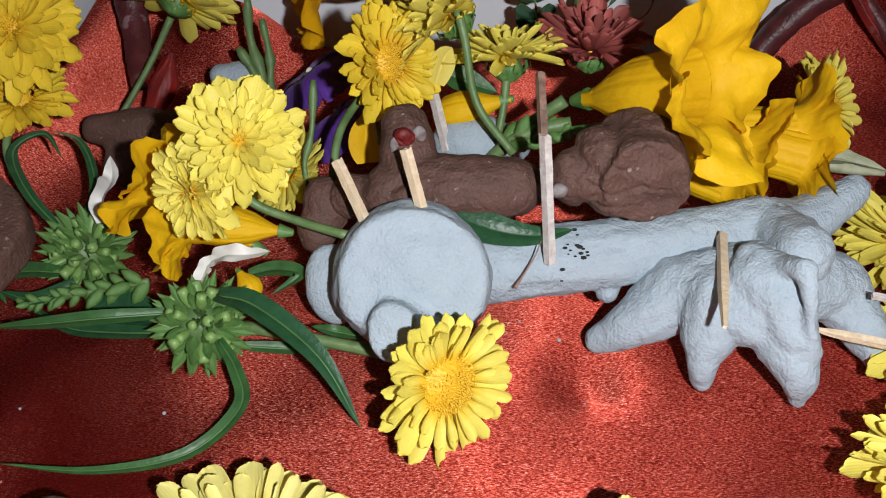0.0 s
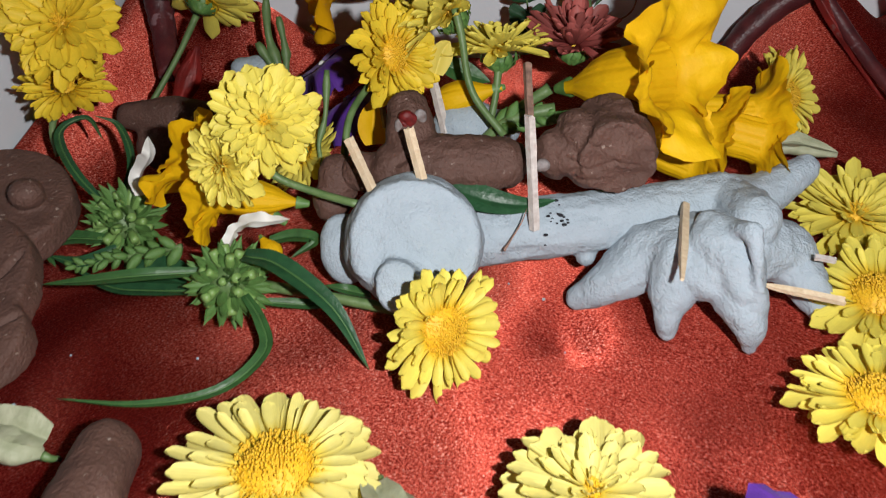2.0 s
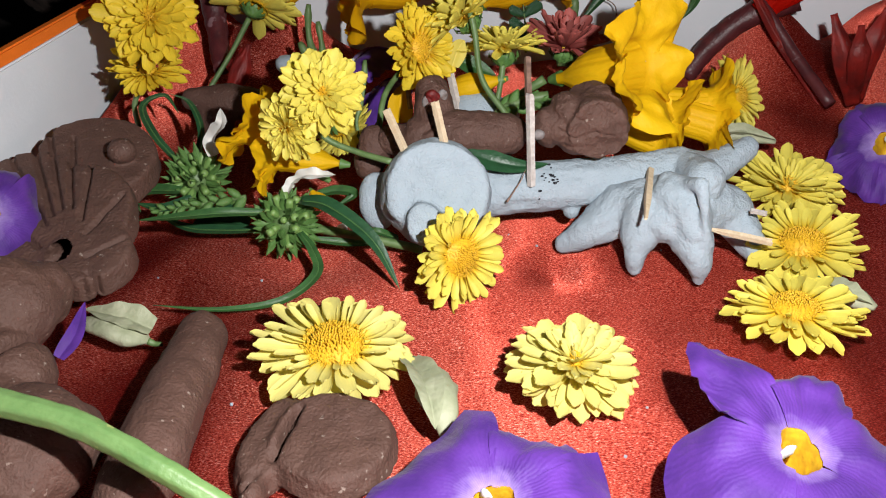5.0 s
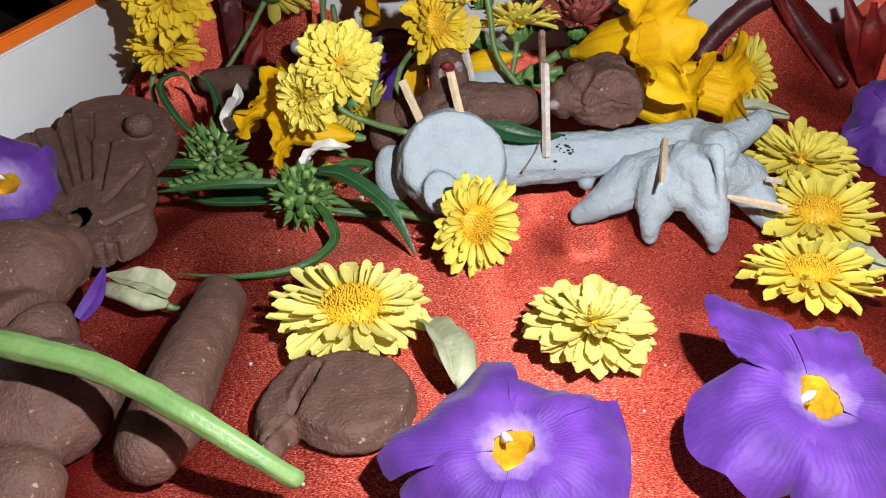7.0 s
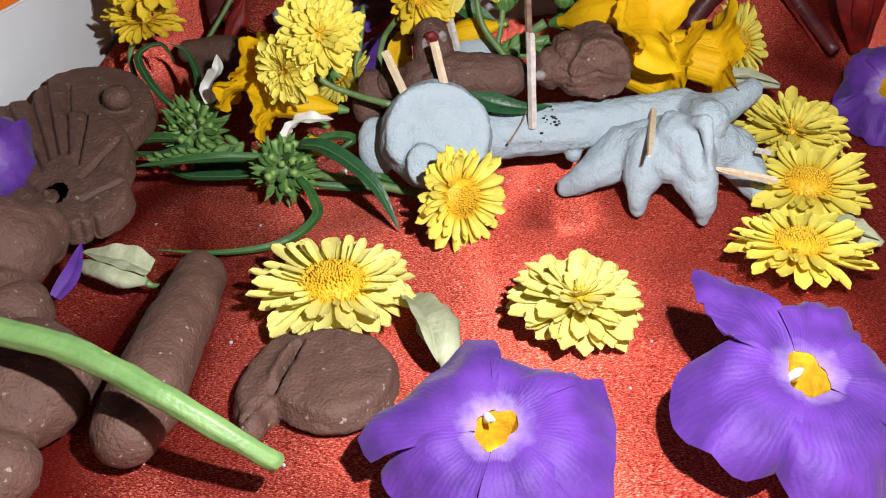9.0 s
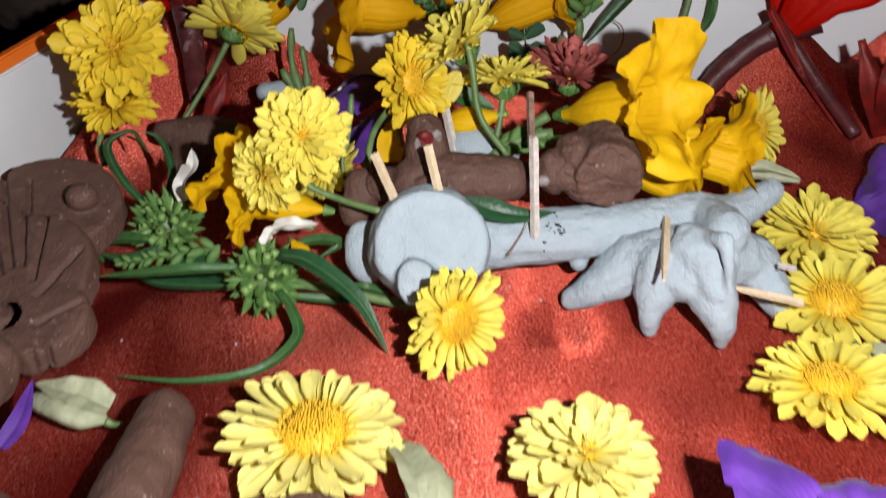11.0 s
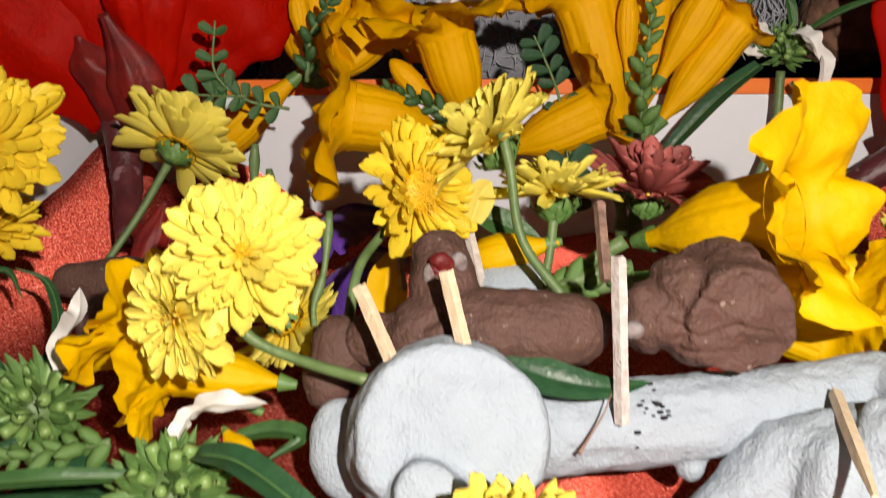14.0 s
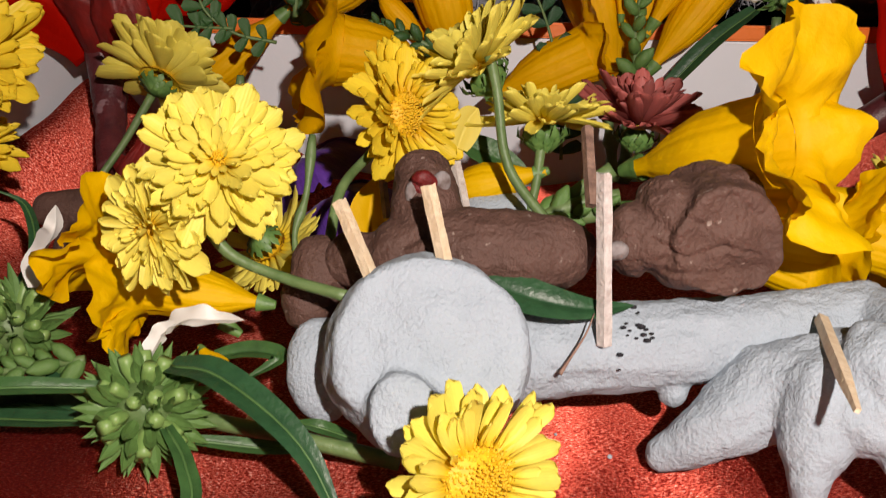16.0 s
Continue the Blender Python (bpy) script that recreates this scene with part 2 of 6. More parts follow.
SMEAR = material("pale_smear", (0.26, 0.24, 0.24), 0.8, dark=(0.10, 0.07, 0.06), scale=500, spread=0.4, bump=0.4)
SOOT = material("dark_fabric", (0.018, 0.018, 0.024), 0.9, scale=90, bump=0.5, bump_scale=1200)


# ---- builders ----
def part(name, bm, mat, parent=None, label="", smooth=True):
    me = bpy.data.meshes.new(name)
    bm.to_mesh(me)
    bm.free()
    return mesh_part(name, me, mat, parent, label, smooth)


def mesh_part(name, me, mat, parent=None, label="", smooth=True):
    if not me.materials:
        me.materials.append(mat)
    if smooth:
        me.polygons.foreach_set("use_smooth", [True] * len(me.polygons))
    ob = new(name, me)
    ob.parent = parent
    return tagged(ob, label)


def thing(name, label, category, m=None, group=""):
    ob = new(name)
    ob.empty_display_size = 0.005
    if m is not None:
        ob.matrix_world = m
    return tagged(ob, label, category, group)


def aim(loc, axis, spin=0.0):
    """A pose at loc whose z axis points along axis."""
    q = Vector(axis).normalized().to_track_quat("Z", "Y")
    return Matrix.Translation(loc) @ q.to_matrix().to_4x4() @ Matrix.Rotation(radians(spin), 4, "Z")


def grid(rows):
    """A bmesh sheet through rows of points."""
    bm = bmesh.new()
    vs = [[bm.verts.new(p) for p in r] for r in rows]
    for a, b in zip(vs, vs[1:]):
        for i in range(len(a) - 1):
            bm.faces.new((a[i], a[i + 1], b[i + 1], b[i]))
    return bm


def smooth_path(points, per=6):
    """Catmull-Rom through points."""
    p = [Vector(q) for q in points]
    p = [p[0] * 2 - p[1]] + p + [p[-1] * 2 - p[-2]]
    out = []
    for i in range(1, len(p) - 2):
        for k in range(per):
            t = k / per
            a, b, c, d = p[i - 1], p[i], p[i + 1], p[i + 2]
            out.append(0.5 * (2 * b + (c - a) * t + (2 * a - 5 * b + 4 * c - d) * t * t + (3 * b - a - 3 * c + d) * t ** 3))
    return out + [p[-2]]


def tube_bm(points, radii, sides=10, per=6, flat=1.0, rough=0.0, caps=True, rib=0.0):
    pts = smooth_path(points, per) if per > 1 else [Vector(q) for q in points]
    n = len(pts)
    bm = bmesh.new()
    rings = []
    side = None
    for i, p in enumerate(pts):
        d = (pts[min(i + 1, n - 1)] - pts[max(i - 1, 0)]).normalized()
        ref = side if side is not None else (Vector((0, 0, 1)) if abs(d.z) < 0.9 else Vector((1, 0, 0))).cross(d)
        side = (ref - d * ref.dot(d)).normalized()
        up = d.cross(side)
        f = i / (n - 1) * (len(radii) - 1)
        k = min(int(f), len(radii) - 2)
        r = radii[k] + (radii[k + 1] - radii[k]) * (f - k)
        ring = []
        for j in range(sides):
            a = 2 * math.pi * j / sides
            rr = r * (1 + rib * math.cos(a * 7))
            q = p + side * rr * math.cos(a) + up * rr * flat * math.sin(a)
            if rough:
                q += (q - p) * rough * noise.noise(q * 300)
            ring.append(bm.verts.new(q))
        rings.append(ring)
    for a, b in zip(rings, rings[1:]):
        for j in range(sides):
            bm.faces.new((a[j], a[(j + 1) % sides], b[(j + 1) % sides], b[j]))
    if caps:
        bm.faces.new(rings[0][::-1])
        bm.faces.new(rings[-1])
    return bm


def leaf_bm(points, width, up=(0, 0, 1), fold=0.25, taper=1.0, twist=0.0, per=6, ripple=0.0):
    """A long leaf: a sheet with a sunk midrib along a path."""
    pts = smooth_path(points, per)
    n = len(pts)
    rows = []
    for i, p in enumerate(pts):
        v = i / (n - 1)
        d = (pts[min(i + 1, n - 1)] - pts[max(i - 1, 0)]).normalized()
        s = d.cross(Vector(up)).normalized()
        s = Matrix.Rotation(radians(twist) * v, 3, d) @ s
        nn = s.cross(d)
        w = width * (0.35 + 0.65 * math.sin(math.pi * min(1, (v * 0.9 + 0.12)) ** 0.9)) if taper else width
        w *= (1 - v ** 5) ** 0.5 if v < 1 else 0.03
        row = []
        for u in (-1, -0.6, -0.12, 0, 0.12, 0.6, 1):
            h = fold * abs(u) * w * 0.5 - (0.06 * w if u == 0 else 0) + ripple * w * math.sin(v * 19 + u * 2) * abs(u)
            row.append(p + s * u * w * 0.5 + nn * h)
        rows.append(row)
    return grid(rows)


def petal_mesh(name, width, cup, curl, notch, mat, seed, nu=6, nv=11):
    """A petal 1 long along y, cupped across and curled along, with a softly toothed tip."""
    rnd = random.Random(seed)
    lean = rnd.uniform(-0.06, 0.06)
    rows = []
    for i in range(nv + 1):
        v = 1 - (1 - i / nv) ** 1.7
        w = width * (0.42 + 0.58 * math.sin(math.pi * 0.5 * min(1, v / 0.62)) ** 1.3)
        w *= math.sqrt(max(0.10, 1 - max(0, (v - 0.74) / 0.27) ** 3))
        row = []
        for j in range(nu + 1):
            u = 2 * j / nu - 1
            y = v - (0.05 * u * u + notch * (math.cos(u * math.pi * 2) * 0.3)) * v ** 8
            z = cup * width * (u * u) * (1.1 - 0.5 * v) + curl * v * v + 0.008 * math.cos(u * 7)
            row.append((u * w * 0.5 + lean * v * v, y, z))
        rows.append(row)
    bm = grid(rows)
    me = bpy.data.meshes.new(name)
    bm.to_mesh(me)
    bm.free()
    me.materials.append(mat)
    me.polygons.foreach_set("use_smooth", [True] * len(me.polygons))
    return me


PETALS = {}


def petals_of(mat, style):
    """A handful of petal shapes of one colour, shared by all the flower heads."""
    if (mat.name, style) not in PETALS:
        w, cup, curl = {"flat": (0.33, 0.22, 0.02), "cupped": (0.34, 0.26, 0.06), "narrow": (0.25, 0.3, 0.06), "back": (0.27, 0.25, -0.14), "white": (0.62, 0.15, 0.04)}[style]
        PETALS[mat.name, style] = [petal_mesh("petal", w * f, cup, curl + c, 0.05, mat, k)
                                   for k, (f, c) in enumerate(((1, 0), (0.85, 0.06), (1.12, -0.06), (0.92, 0.16), (1.05, -0.14), (0.8, 0.1), (1.15, 0.02)))]
    return PETALS[mat.name, style]


def disc_bm(r, dome, count, size):
    """The florets of a disc: small blunt pegs on a spiral."""
    rnd = random.Random(count)
    bm = bmesh.new()
    for k in range(count):
        f = (k + 0.5) / count
        a = k * 2.39996
        rr = r * math.sqrt(f) * rnd.uniform(0.95, 1.05)
        a += rnd.uniform(-0.12, 0.12)
        z = dome * (1 - f) + dome * 0.16 * math.sin(f * 9)
        h = size * rnd.uniform(0.9, 1.7)
        base = Vector((rr * math.cos(a), rr * math.sin(a), z))
        tip = base + Vector((math.cos(a) * f * 0.5 + rnd.uniform(-.2, .2), math.sin(a) * f * 0.5 + rnd.uniform(-.2, .2), 1)).normalized() * h
        ring = [bm.verts.new(base + Vector((math.cos(b), math.sin(b), 0)) * size * 0.5) for b in (0, 1.57, 3.14, 4.71)]
        top = [bm.verts.new(tip + Vector((math.cos(b), math.sin(b), 0)) * size * 0.45) for b in (0, 1.57, 3.14, 4.71)]
        for i in range(4):
            bm.faces.new((ring[i], ring[(i + 1) % 4], top[(i + 1) % 4], top[i]))
        bm.faces.new(top)
    base = [bm.verts.new((r * 1.05 * math.cos(b), r * 1.05 * math.sin(b), -dome * 0.3)) for b in [i * 0.5236 for i in range(12)]]
    ring = [bm.verts.new((r * 0.6 * math.cos(b), r * 0.6 * math.sin(b), dome * 0.62)) for b in [i * 0.5236 for i in range(12)]]
    top = bm.verts.new((0, 0, dome * 1.0))
    for i in range(12):
        bm.faces.new((base[i], base[(i + 1) % 12], ring[(i + 1) % 12], ring[i]))
        bm.faces.new((ring[i], ring[(i + 1) % 12], top))
    return bm


def calyx_bm(r, depth):
    """Overlapping green bracts under a flower head."""
    bm = bmesh.new()
    for ring, (n, rr, z0, z1) in enumerate(((11, 1.0, -0.75, 0.05), (11, 0.8, -0.95, -0.25), (8, 0.55, -1.05, -0.55))):
        for k in range(n):
            a = 2 * math.pi * (k + 0.5 * ring) / n
            d, s = Vector((math.cos(a), math.sin(a), 0)), Vector((-math.sin(a), math.cos(a), 0))
            w = r * rr * 2.4 / n * 1.5
            p = [d * r * rr * 0.45 + Vector((0, 0, z0 * depth)), d * r * rr * 1.02 + Vector((0, 0, (z0 + z1) / 2 * depth)), d * r * rr * 1.0 + Vector((0, 0, z1 * depth))]
            v = [bm.verts.new(q) for q in (p[0] - s * w * .3, p[0] + s * w * .3, p[1] - s * w * .55, p[1] + d * w * .15, p[1] + s * w * .55, p[2])]
            for f in ((0, 3, 2), (0, 1, 3), (1, 4, 3), (2, 3, 5), (3, 4, 5)):
                bm.faces.new([v[i] for i in f])
    bmesh.ops.create_uvsphere(bm, u_segments=10, v_segments=6, radius=r * 0.72, matrix=Matrix.Translation((0, 0, -depth * 0.45)) @ Matrix.Diagonal((1, 1, depth / r * 0.8, 1)))
    return bm


def mum(label, loc, axis, radius, rings, disc=0.3, mat=None, style="flat", spin=0.0, stem=None, seed=1, bracts=(0.30, 0.28), category="chrysanthemum", name="chrysanthemum", loose=0.75):
    """A daisy-like head: rings of petals (count, length, rise in degrees, root radius), a disc of florets, bracts and, if it has one, a stem.
    All lengths are shares of radius; stem is a path in world places."""
    rnd = random.Random(seed)
    m = aim(loc, axis, spin)
    root = thing(name, label, category, m, "flower heads")
    shapes = petals_of(mat or LEMON, style)
    for k, (count, length, rise, start) in enumerate(rings):
        for i in range(count):
            a = 2 * math.pi * (i + 0.5 * (k % 2) + rnd.uniform(-0.22, 0.22)) / count
            ln = radius * length * rnd.uniform(0.74, 1.12)
            ob = new("petal", rnd.choice(shapes))
            ob.parent = root
            ob.matrix_basis = (Matrix.Rotation(a, 4, "Z") @ Matrix.Translation((0, radius * start, radius * (0.05 + 0.04 * k)))
                               @ Matrix.Rotation(radians(rise + loose * rnd.uniform(-15, 15)), 4, "X") @ Matrix.Rotation(radians(loose * rnd.uniform(-32, 32)), 4, "Y")
                               @ Matrix.Diagonal((ln * rnd.uniform(0.9, 1.15), ln, ln, 1)))
    if disc:
        part("disc", disc_bm(radius * disc, radius * 0.21, int(60 + 2100 * disc * disc), radius * 0.027), DISC, root, "golden disc of small florets").location = (0, 0, radius * 0.08)
    tagged(part("calyx", calyx_bm(radius * bracts[0], radius * bracts[1]), PALE_GREEN, root, "green overlapping bracts"), kind="stuff")
    if stem:
        inv = m.inverted()
        part("stem", tube_bm([inv @ Vector(p) for p in stem], [0.0011, 0.0009, 0.0010], 8), STEM, root, "slender ribbed green stem")
    return root


DAISY = [(24, 0.72, -5, 0.30), (23, 0.68, 5, 0.29), (20, 0.58, 15, 0.29), (17, 0.42, 26, 0.31), (11, 0.27, 42, 0.36)]
OPEN = [(25, 0.68, -4, 0.36), (23, 0.64, 5, 0.36), (17, 0.50, 13, 0.38), (7, 0.30, 24, 0.40)]
BEHIND = [(30, 0.78, 2, 0.2), (29, 0.76, 11, 0.17), (24, 0.68, 22, 0.15), (18, 0.55, 36, 0.12)]
DOUBLE = [(25, 0.80, -6, 0.2), (24, 0.74, 5, 0.18), (22, 0.64, 14, 0.15), (18, 0.50, 27, 0.12), (13, 0.35, 45, 0.08), (7, 0.2, 64, 0.04)]


def trumpet(label, base, mouth, width, lobe, mat=None, open_mouth=True, spin=0.0, seed=1, group="trumpet blossoms", ruffle=0.25, flare=1.0):
    """A trumpet blossom from base to mouth: green cup, ribbed tube, five ruffled lobes."""
    rnd = random.Random(seed)
    mat = mat or TRUMPET
    axis = Vector(mouth) - Vector(base)
    L = axis.length
    root = thing("trumpet_flower" if open_mouth else "trumpet_bud", label, "flower", aim(base, axis, spin), group)
    R = width / 2
    prof = [(0.0, 0.17), (0.08, 0.2), (0.16, 0.24), (0.26, 0.42), (0.4, 0.72), (0.58, 0.93), (0.78, 1.0), (0.92, 1.0), (1.0, 1.06)]
    if not open_mouth:
        prof = [(0.0, 0.2), (0.1, 0.26), (0.22, 0.4), (0.4, 0.75), (0.6, 1.0), (0.78, 0.92), (0.9, 0.66), (0.97, 0.36), (1.0, 0.06)]
    rows = []
    for s, r in prof:
        row = []
        for j in range(121):
            a = 2 * math.pi * (j % 120) / 120
            rib = 1 + 0.045 * abs(math.cos(a * 5)) ** 0.7 * min(1, s * 3) + 0.007 * math.cos(a * 25) * min(1, s * 3) + 0.05 * noise.noise(Vector((math.cos(a) * 2 + seed, math.sin(a) * 2, s * 4)))
            row.append((R * r * rib * math.cos(a), R * r * rib * math.sin(a) * 0.88, L * s))
        rows.append(row)
    bm = grid(rows)
    bmesh.ops.remove_doubles(bm, verts=bm.verts, dist=1e-6)
    part("tube", bm, mat, root)
    cup = bmesh.new()
    bmesh.ops.create_cone(cup, segments=10, radius1=R * 0.16, radius2=R * 0.34, depth=L * 0.15, matrix=Matrix.Translation((0, 0, L * 0.05)))
    part("calyx", cup, PALE_GREEN, root, "small green cup")
    if open_mouth:
        for k in range(5):
            rows = []
            ph, ln = rnd.uniform(0, 6), lobe * rnd.uniform(0.85, 1.12)
            bend = rnd.uniform(0.8, 1.15) * flare
            for i in range(15):
                v = i / 14
                row = []
                out = R * 1.06 + ln * (1 - math.cos(min(v * 1.5 * bend, 2.2)))  * 0.85
                hi = L + ln * math.sin(min(v * 1.5 * bend, 2.6)) * 0.42
                half = radians(38 + 5 * math.sin(v * 2.6))
                for j in range(21):
                    u = j / 10 - 1
                    a = 2 * math.pi * k / 5 + u * half
                    edge = 1 - 0.34 * abs(u) ** 2.6 * v + 0.03 * math.sin(u * 11 + ph) * v
                    wob = ruffle * ln * v ** 1.5 * (math.sin(u * 4.2 + ph + v * 2) * 0.35 + 0.45 * noise.noise(Vector((u * 2.2 + seed, v * 2.2, k * 3.1))) + 0.22 * noise.noise(Vector((u * 6 + seed, v * 5, k))))
                    wob += 0.010 * ln * math.sin(u * 24 + v) * v
                    rr = R * 1.06 + (out - R * 1.06) * edge
                    row.append((rr * math.cos(a), rr * math.sin(a) * (0.88 + 0.12 * v), L + (hi - L) * edge + wob))
                rows.append(row)
            part("lobe", grid(rows), mat, root)
    return root


def violet(label, loc, axis, radius, spin=0.0, seed=1, droop=0.25, spans=(72, 72, 72, 72, 72), lengths=(1, 1, 1, 1, 1), lifts=(0, 0, 0, 0, 0), rounded=False, peaks=(0, 0, 0, 0, 0)):
    """A violet blossom: five broad lobes round a yellow throat with a pale tongue, and its tube behind."""
    root = thing("violet_flower", label, "flower", aim(loc, axis, spin), "violet blossoms")
    r0 = radius * 0.175

    def throat_edge(a):
        return 1 + 0.16 * math.sin(2 * a + seed) + 0.09 * math.sin(3 * a + 2.0) + 0.05 * math.sin(7 * a)

    start = 0.0
    for k in range(5):
        rows = []
        mid = start + spans[k] / 2
        start += spans[k]
        for i in range(15):
            v = i / 14
            row = []
            half = radians(spans[k] * 0.5) * (1.0 + 0.10 * math.sin(v * math.pi))
            for j in range(17):
                u = j / 8 - 1
                a = radians(mid) + u * half
                straight = 0.84 / math.cos(min(abs(u) * half, 0.65))       # the outer rim runs nearly straight from corner to corner
                if rounded:
                    straight = 1.0 - 0.30 * abs(u) ** 2.6 * (1 - peaks[k]) - 0.42 * peaks[k] * abs(u + 0.25)
                straight *= 1 - 0.10 * max(0, abs(u) - 0.8) / 0.2
                edge = 1 + (straight - 1) * v + 0.05 * noise.noise(Vector((u * 3, k * 5.5, seed))) * v
                r = r0 * throat_edge(a) + (radius * lengths[k] - r0) * v * edge
                q = noise.noise(Vector((math.cos(a) * 2 + seed * 3.7, math.sin(a) * 2, v * 1.6 + k)))
                fold = 0.10 * max(0, abs(u) - 0.82) / 0.18 * v ** 3 * (1 if (k + (u > 0)) % 2 else -0.6)
                z = radius * (0.10 * math.sin(v * math.pi) - droop * v * v + 0.17 * q * v + fold + lifts[k] * v ** 2
                              + 0.09 * noise.noise(Vector((u * 4 + seed, v * 3, k * 2.3))) * v * v + 0.05 * noise.noise(Vector((u * 9 + seed, v * 6, k * 1.3))) * v ** 3 - 0.05 * (1 - u * u) * v) + 0.0006 * ((k % 2) + 0.5 * (k == 4))
                row.append((r * math.cos(a), r * math.sin(a), z))
            rows.append(row)
        part("lobe", grid(rows), VIOLET, root)
    rows = []
    for i, (r, z) in enumerate(((1.04, 0.012), (0.95, -0.06), (0.8, -0.2), (0.66, -0.42), (0.5, -0.6), (0.3, -0.7), (0.02, -0.72))):
        rows.append([(r0 * r * throat_edge(a) * math.cos(a), r0 * r * throat_edge(a) * math.sin(a), radius * z * 0.6) for a in [2 * math.pi * j / 20 for j in range(21)]])
    part("throat", grid(rows), THROAT, root, "golden-yellow throat")
    tip = tube_bm([(0, r0 * 0.85, -radius * 0.05), (0, r0 * 0.55, radius * 0.05), (0.0005, r0 * 0.2, radius * 0.06)], [r0 * 0.22, r0 * 0.3, r0 * 0.05], 8, 4, 0.6)
    part("stigma", tip, WHITE_PETAL, root, "cream-white stigma")
    return root


def clay(name, prims, mat, label, category, vox=0.0008, smooth=6, lumps=0.0006, lump_scale=90.0, group="", grooves=(), flat=1, holes=(), stretch=1.0, cracks=0.0):
    """Hand-modelled clay: balls (centre, radii, turn) and limbs (places with radii) pressed into one skin."""
    S = 40.0
    bm = bmesh.new()
    for kind, *p in prims:
        if kind == "ball":
            c, r = p[0], p[1]
            turn = Euler([radians(a) for a in (p[2] if len(p) > 2 else (0, 0, 0))]).to_matrix().to_4x4()
            bmesh.ops.create_icosphere(bm, subdivisions=3, radius=1, matrix=Matrix.Translation(Vector(c) * S) @ turn @ Matrix.Diagonal((*[k * S for k in r], 1)))
        elif kind == "slab":
            c, (rx, ry, h) = p[0], p[1]
            turn = Euler([radians(a) for a in (p[2] if len(p) > 2 else (0, 0, 0))]).to_matrix().to_4x4()
            bmesh.ops.create_cone(bm, cap_ends=True, segments=40, radius1=1, radius2=p[3] if len(p) > 3 else 0.93, depth=2,
                                  matrix=Matrix.Translation(Vector(c) * S) @ turn @ Matrix.Diagonal((rx * S, ry * S, h * S, 1)))
        else:
            pts = smooth_path([q[:3] for q in p[0]], 8)
            n, rad = len(pts), [q[3] for q in p[0]]
            for i, q in enumerate(pts):
                f = i / (n - 1) * (len(rad) - 1)
                k = min(int(f), len(rad) - 2)
                bmesh.ops.create_icosphere(bm, subdivisions=2, radius=(rad[k] + (rad[k + 1] - rad[k]) * (f - k)) * S, matrix=Matrix.Translation(q * S))
    me = bpy.data.meshes.new(name)
    bm.to_mesh(me)
    bm.free()
    tmp = new("clay_form", me)
    mod = tmp.modifiers.new("skin", "REMESH")
    mod.mode, mod.voxel_size = "VOXEL", vox * S
    got = bpy.data.meshes.new_from_object(tmp.evaluated_get(bpy.context.evaluated_depsgraph_get()))
    bpy.data.objects.remove(tmp)
    bm = bmesh.new()
    bm.from_mesh(got)
    for _ in range(smooth):
        bmesh.ops.smooth_vert(bm, verts=bm.verts, factor=0.5, use_axis_x=True, use_axis_y=True, use_axis_z=True)
    bm.normal_update()
    for v in bm.verts:
        q = v.co / S
        w = Vector((q.x * stretch, q.y, q.z))
        h = lumps * (noise.noise(w * lump_scale) + 0.5 * noise.noise(w * lump_scale * 3.1) + 0.18 * noise.noise(w * lump_scale * 8))
        if cracks:                                     # rough broken clay: thin random clefts and crumbs
            c = abs(noise.noise(q * 120 + Vector((3, 7, 1))))
            h += cracks * (0.8 * noise.noise(q * 210) + 0.4 * noise.noise(q * 520) - 0.5 * max(0.0, 1 - c / 0.025))
        for a, b, w, depth in grooves:               # scored lines: from a to b, width, depth
            a, b = Vector(a), Vector(b)
            t = max(0, min(1, (q - a).dot(b - a) / (b - a).length_squared))
            d = q - a - (b - a) * t
            d[flat] = 0.0                              # a score cuts straight through along one axis
            d = d.length
            h -= depth * math.exp(-(d / w) ** 2)
        v.co = (q + v.normal * h)
    for (cx, cy, cz), rx, ry in holes:                # pierced right through
        gone = [f for f in bm.faces if ((f.calc_center_median().x - cx) / rx) ** 2 + ((f.calc_center_median().y - cy) / ry) ** 2 < 1]
        bmesh.ops.delete(bm, geom=gone, context="FACES")
    got = bpy.data.meshes.new(name)
    bm.to_mesh(got)
    bm.free()
    ob = mesh_part(name, got, mat)
    return tagged(ob, label, category, group)


def match(label, a, b, width=0.0021, mat=None, group="match sticks", tip=1.0, split=1.0):
    """A square match stick from a to b with torn, splintered ends."""
    a, b = Vector(a), Vector(b)
    root = thing("match_stick", label, "match stick", aim(a, b - a, 20), group)
    L = (b - a).length
    n, w = 8, width / 2
    rows = []
    for i in range(n + 1):
        v = i / n
        row = []
        for cx, cy in ((-1, -1), (0.1, -1), (1, -1), (1, 0), (1, 1), (-0.1, 1), (-1, 1), (-1, 0), (-1, -1)):
            thin = tip + (1 - tip) * min(1, v * 3.2)
            q = Vector((cx * w * thin, cy * w * thin, L * v))
            if i == n:
                q.z += split * w * (0.9 * noise.noise(Vector((cx * 2.7, cy * 3.1, L * 900))))
            q.x += w * 0.14 * noise.noise(Vector((cx, cy * 2, v * 5 + L * 700)))
            q.y += w * 0.14 * noise.noise(Vector((cx * 2, cy + 5, v * 5 + L * 700)))
            row.append(q)
        rows.append(row)
    bm = grid(rows)
    bmesh.ops.remove_doubles(bm, verts=bm.verts, dist=1e-6)
    ends = [e for e in bm.edges if e.is_boundary]
    bmesh.ops.holes_fill(bm, edges=ends, sides=20)
    part("stick", bm, mat or WOOD, root, "", False)
    return root


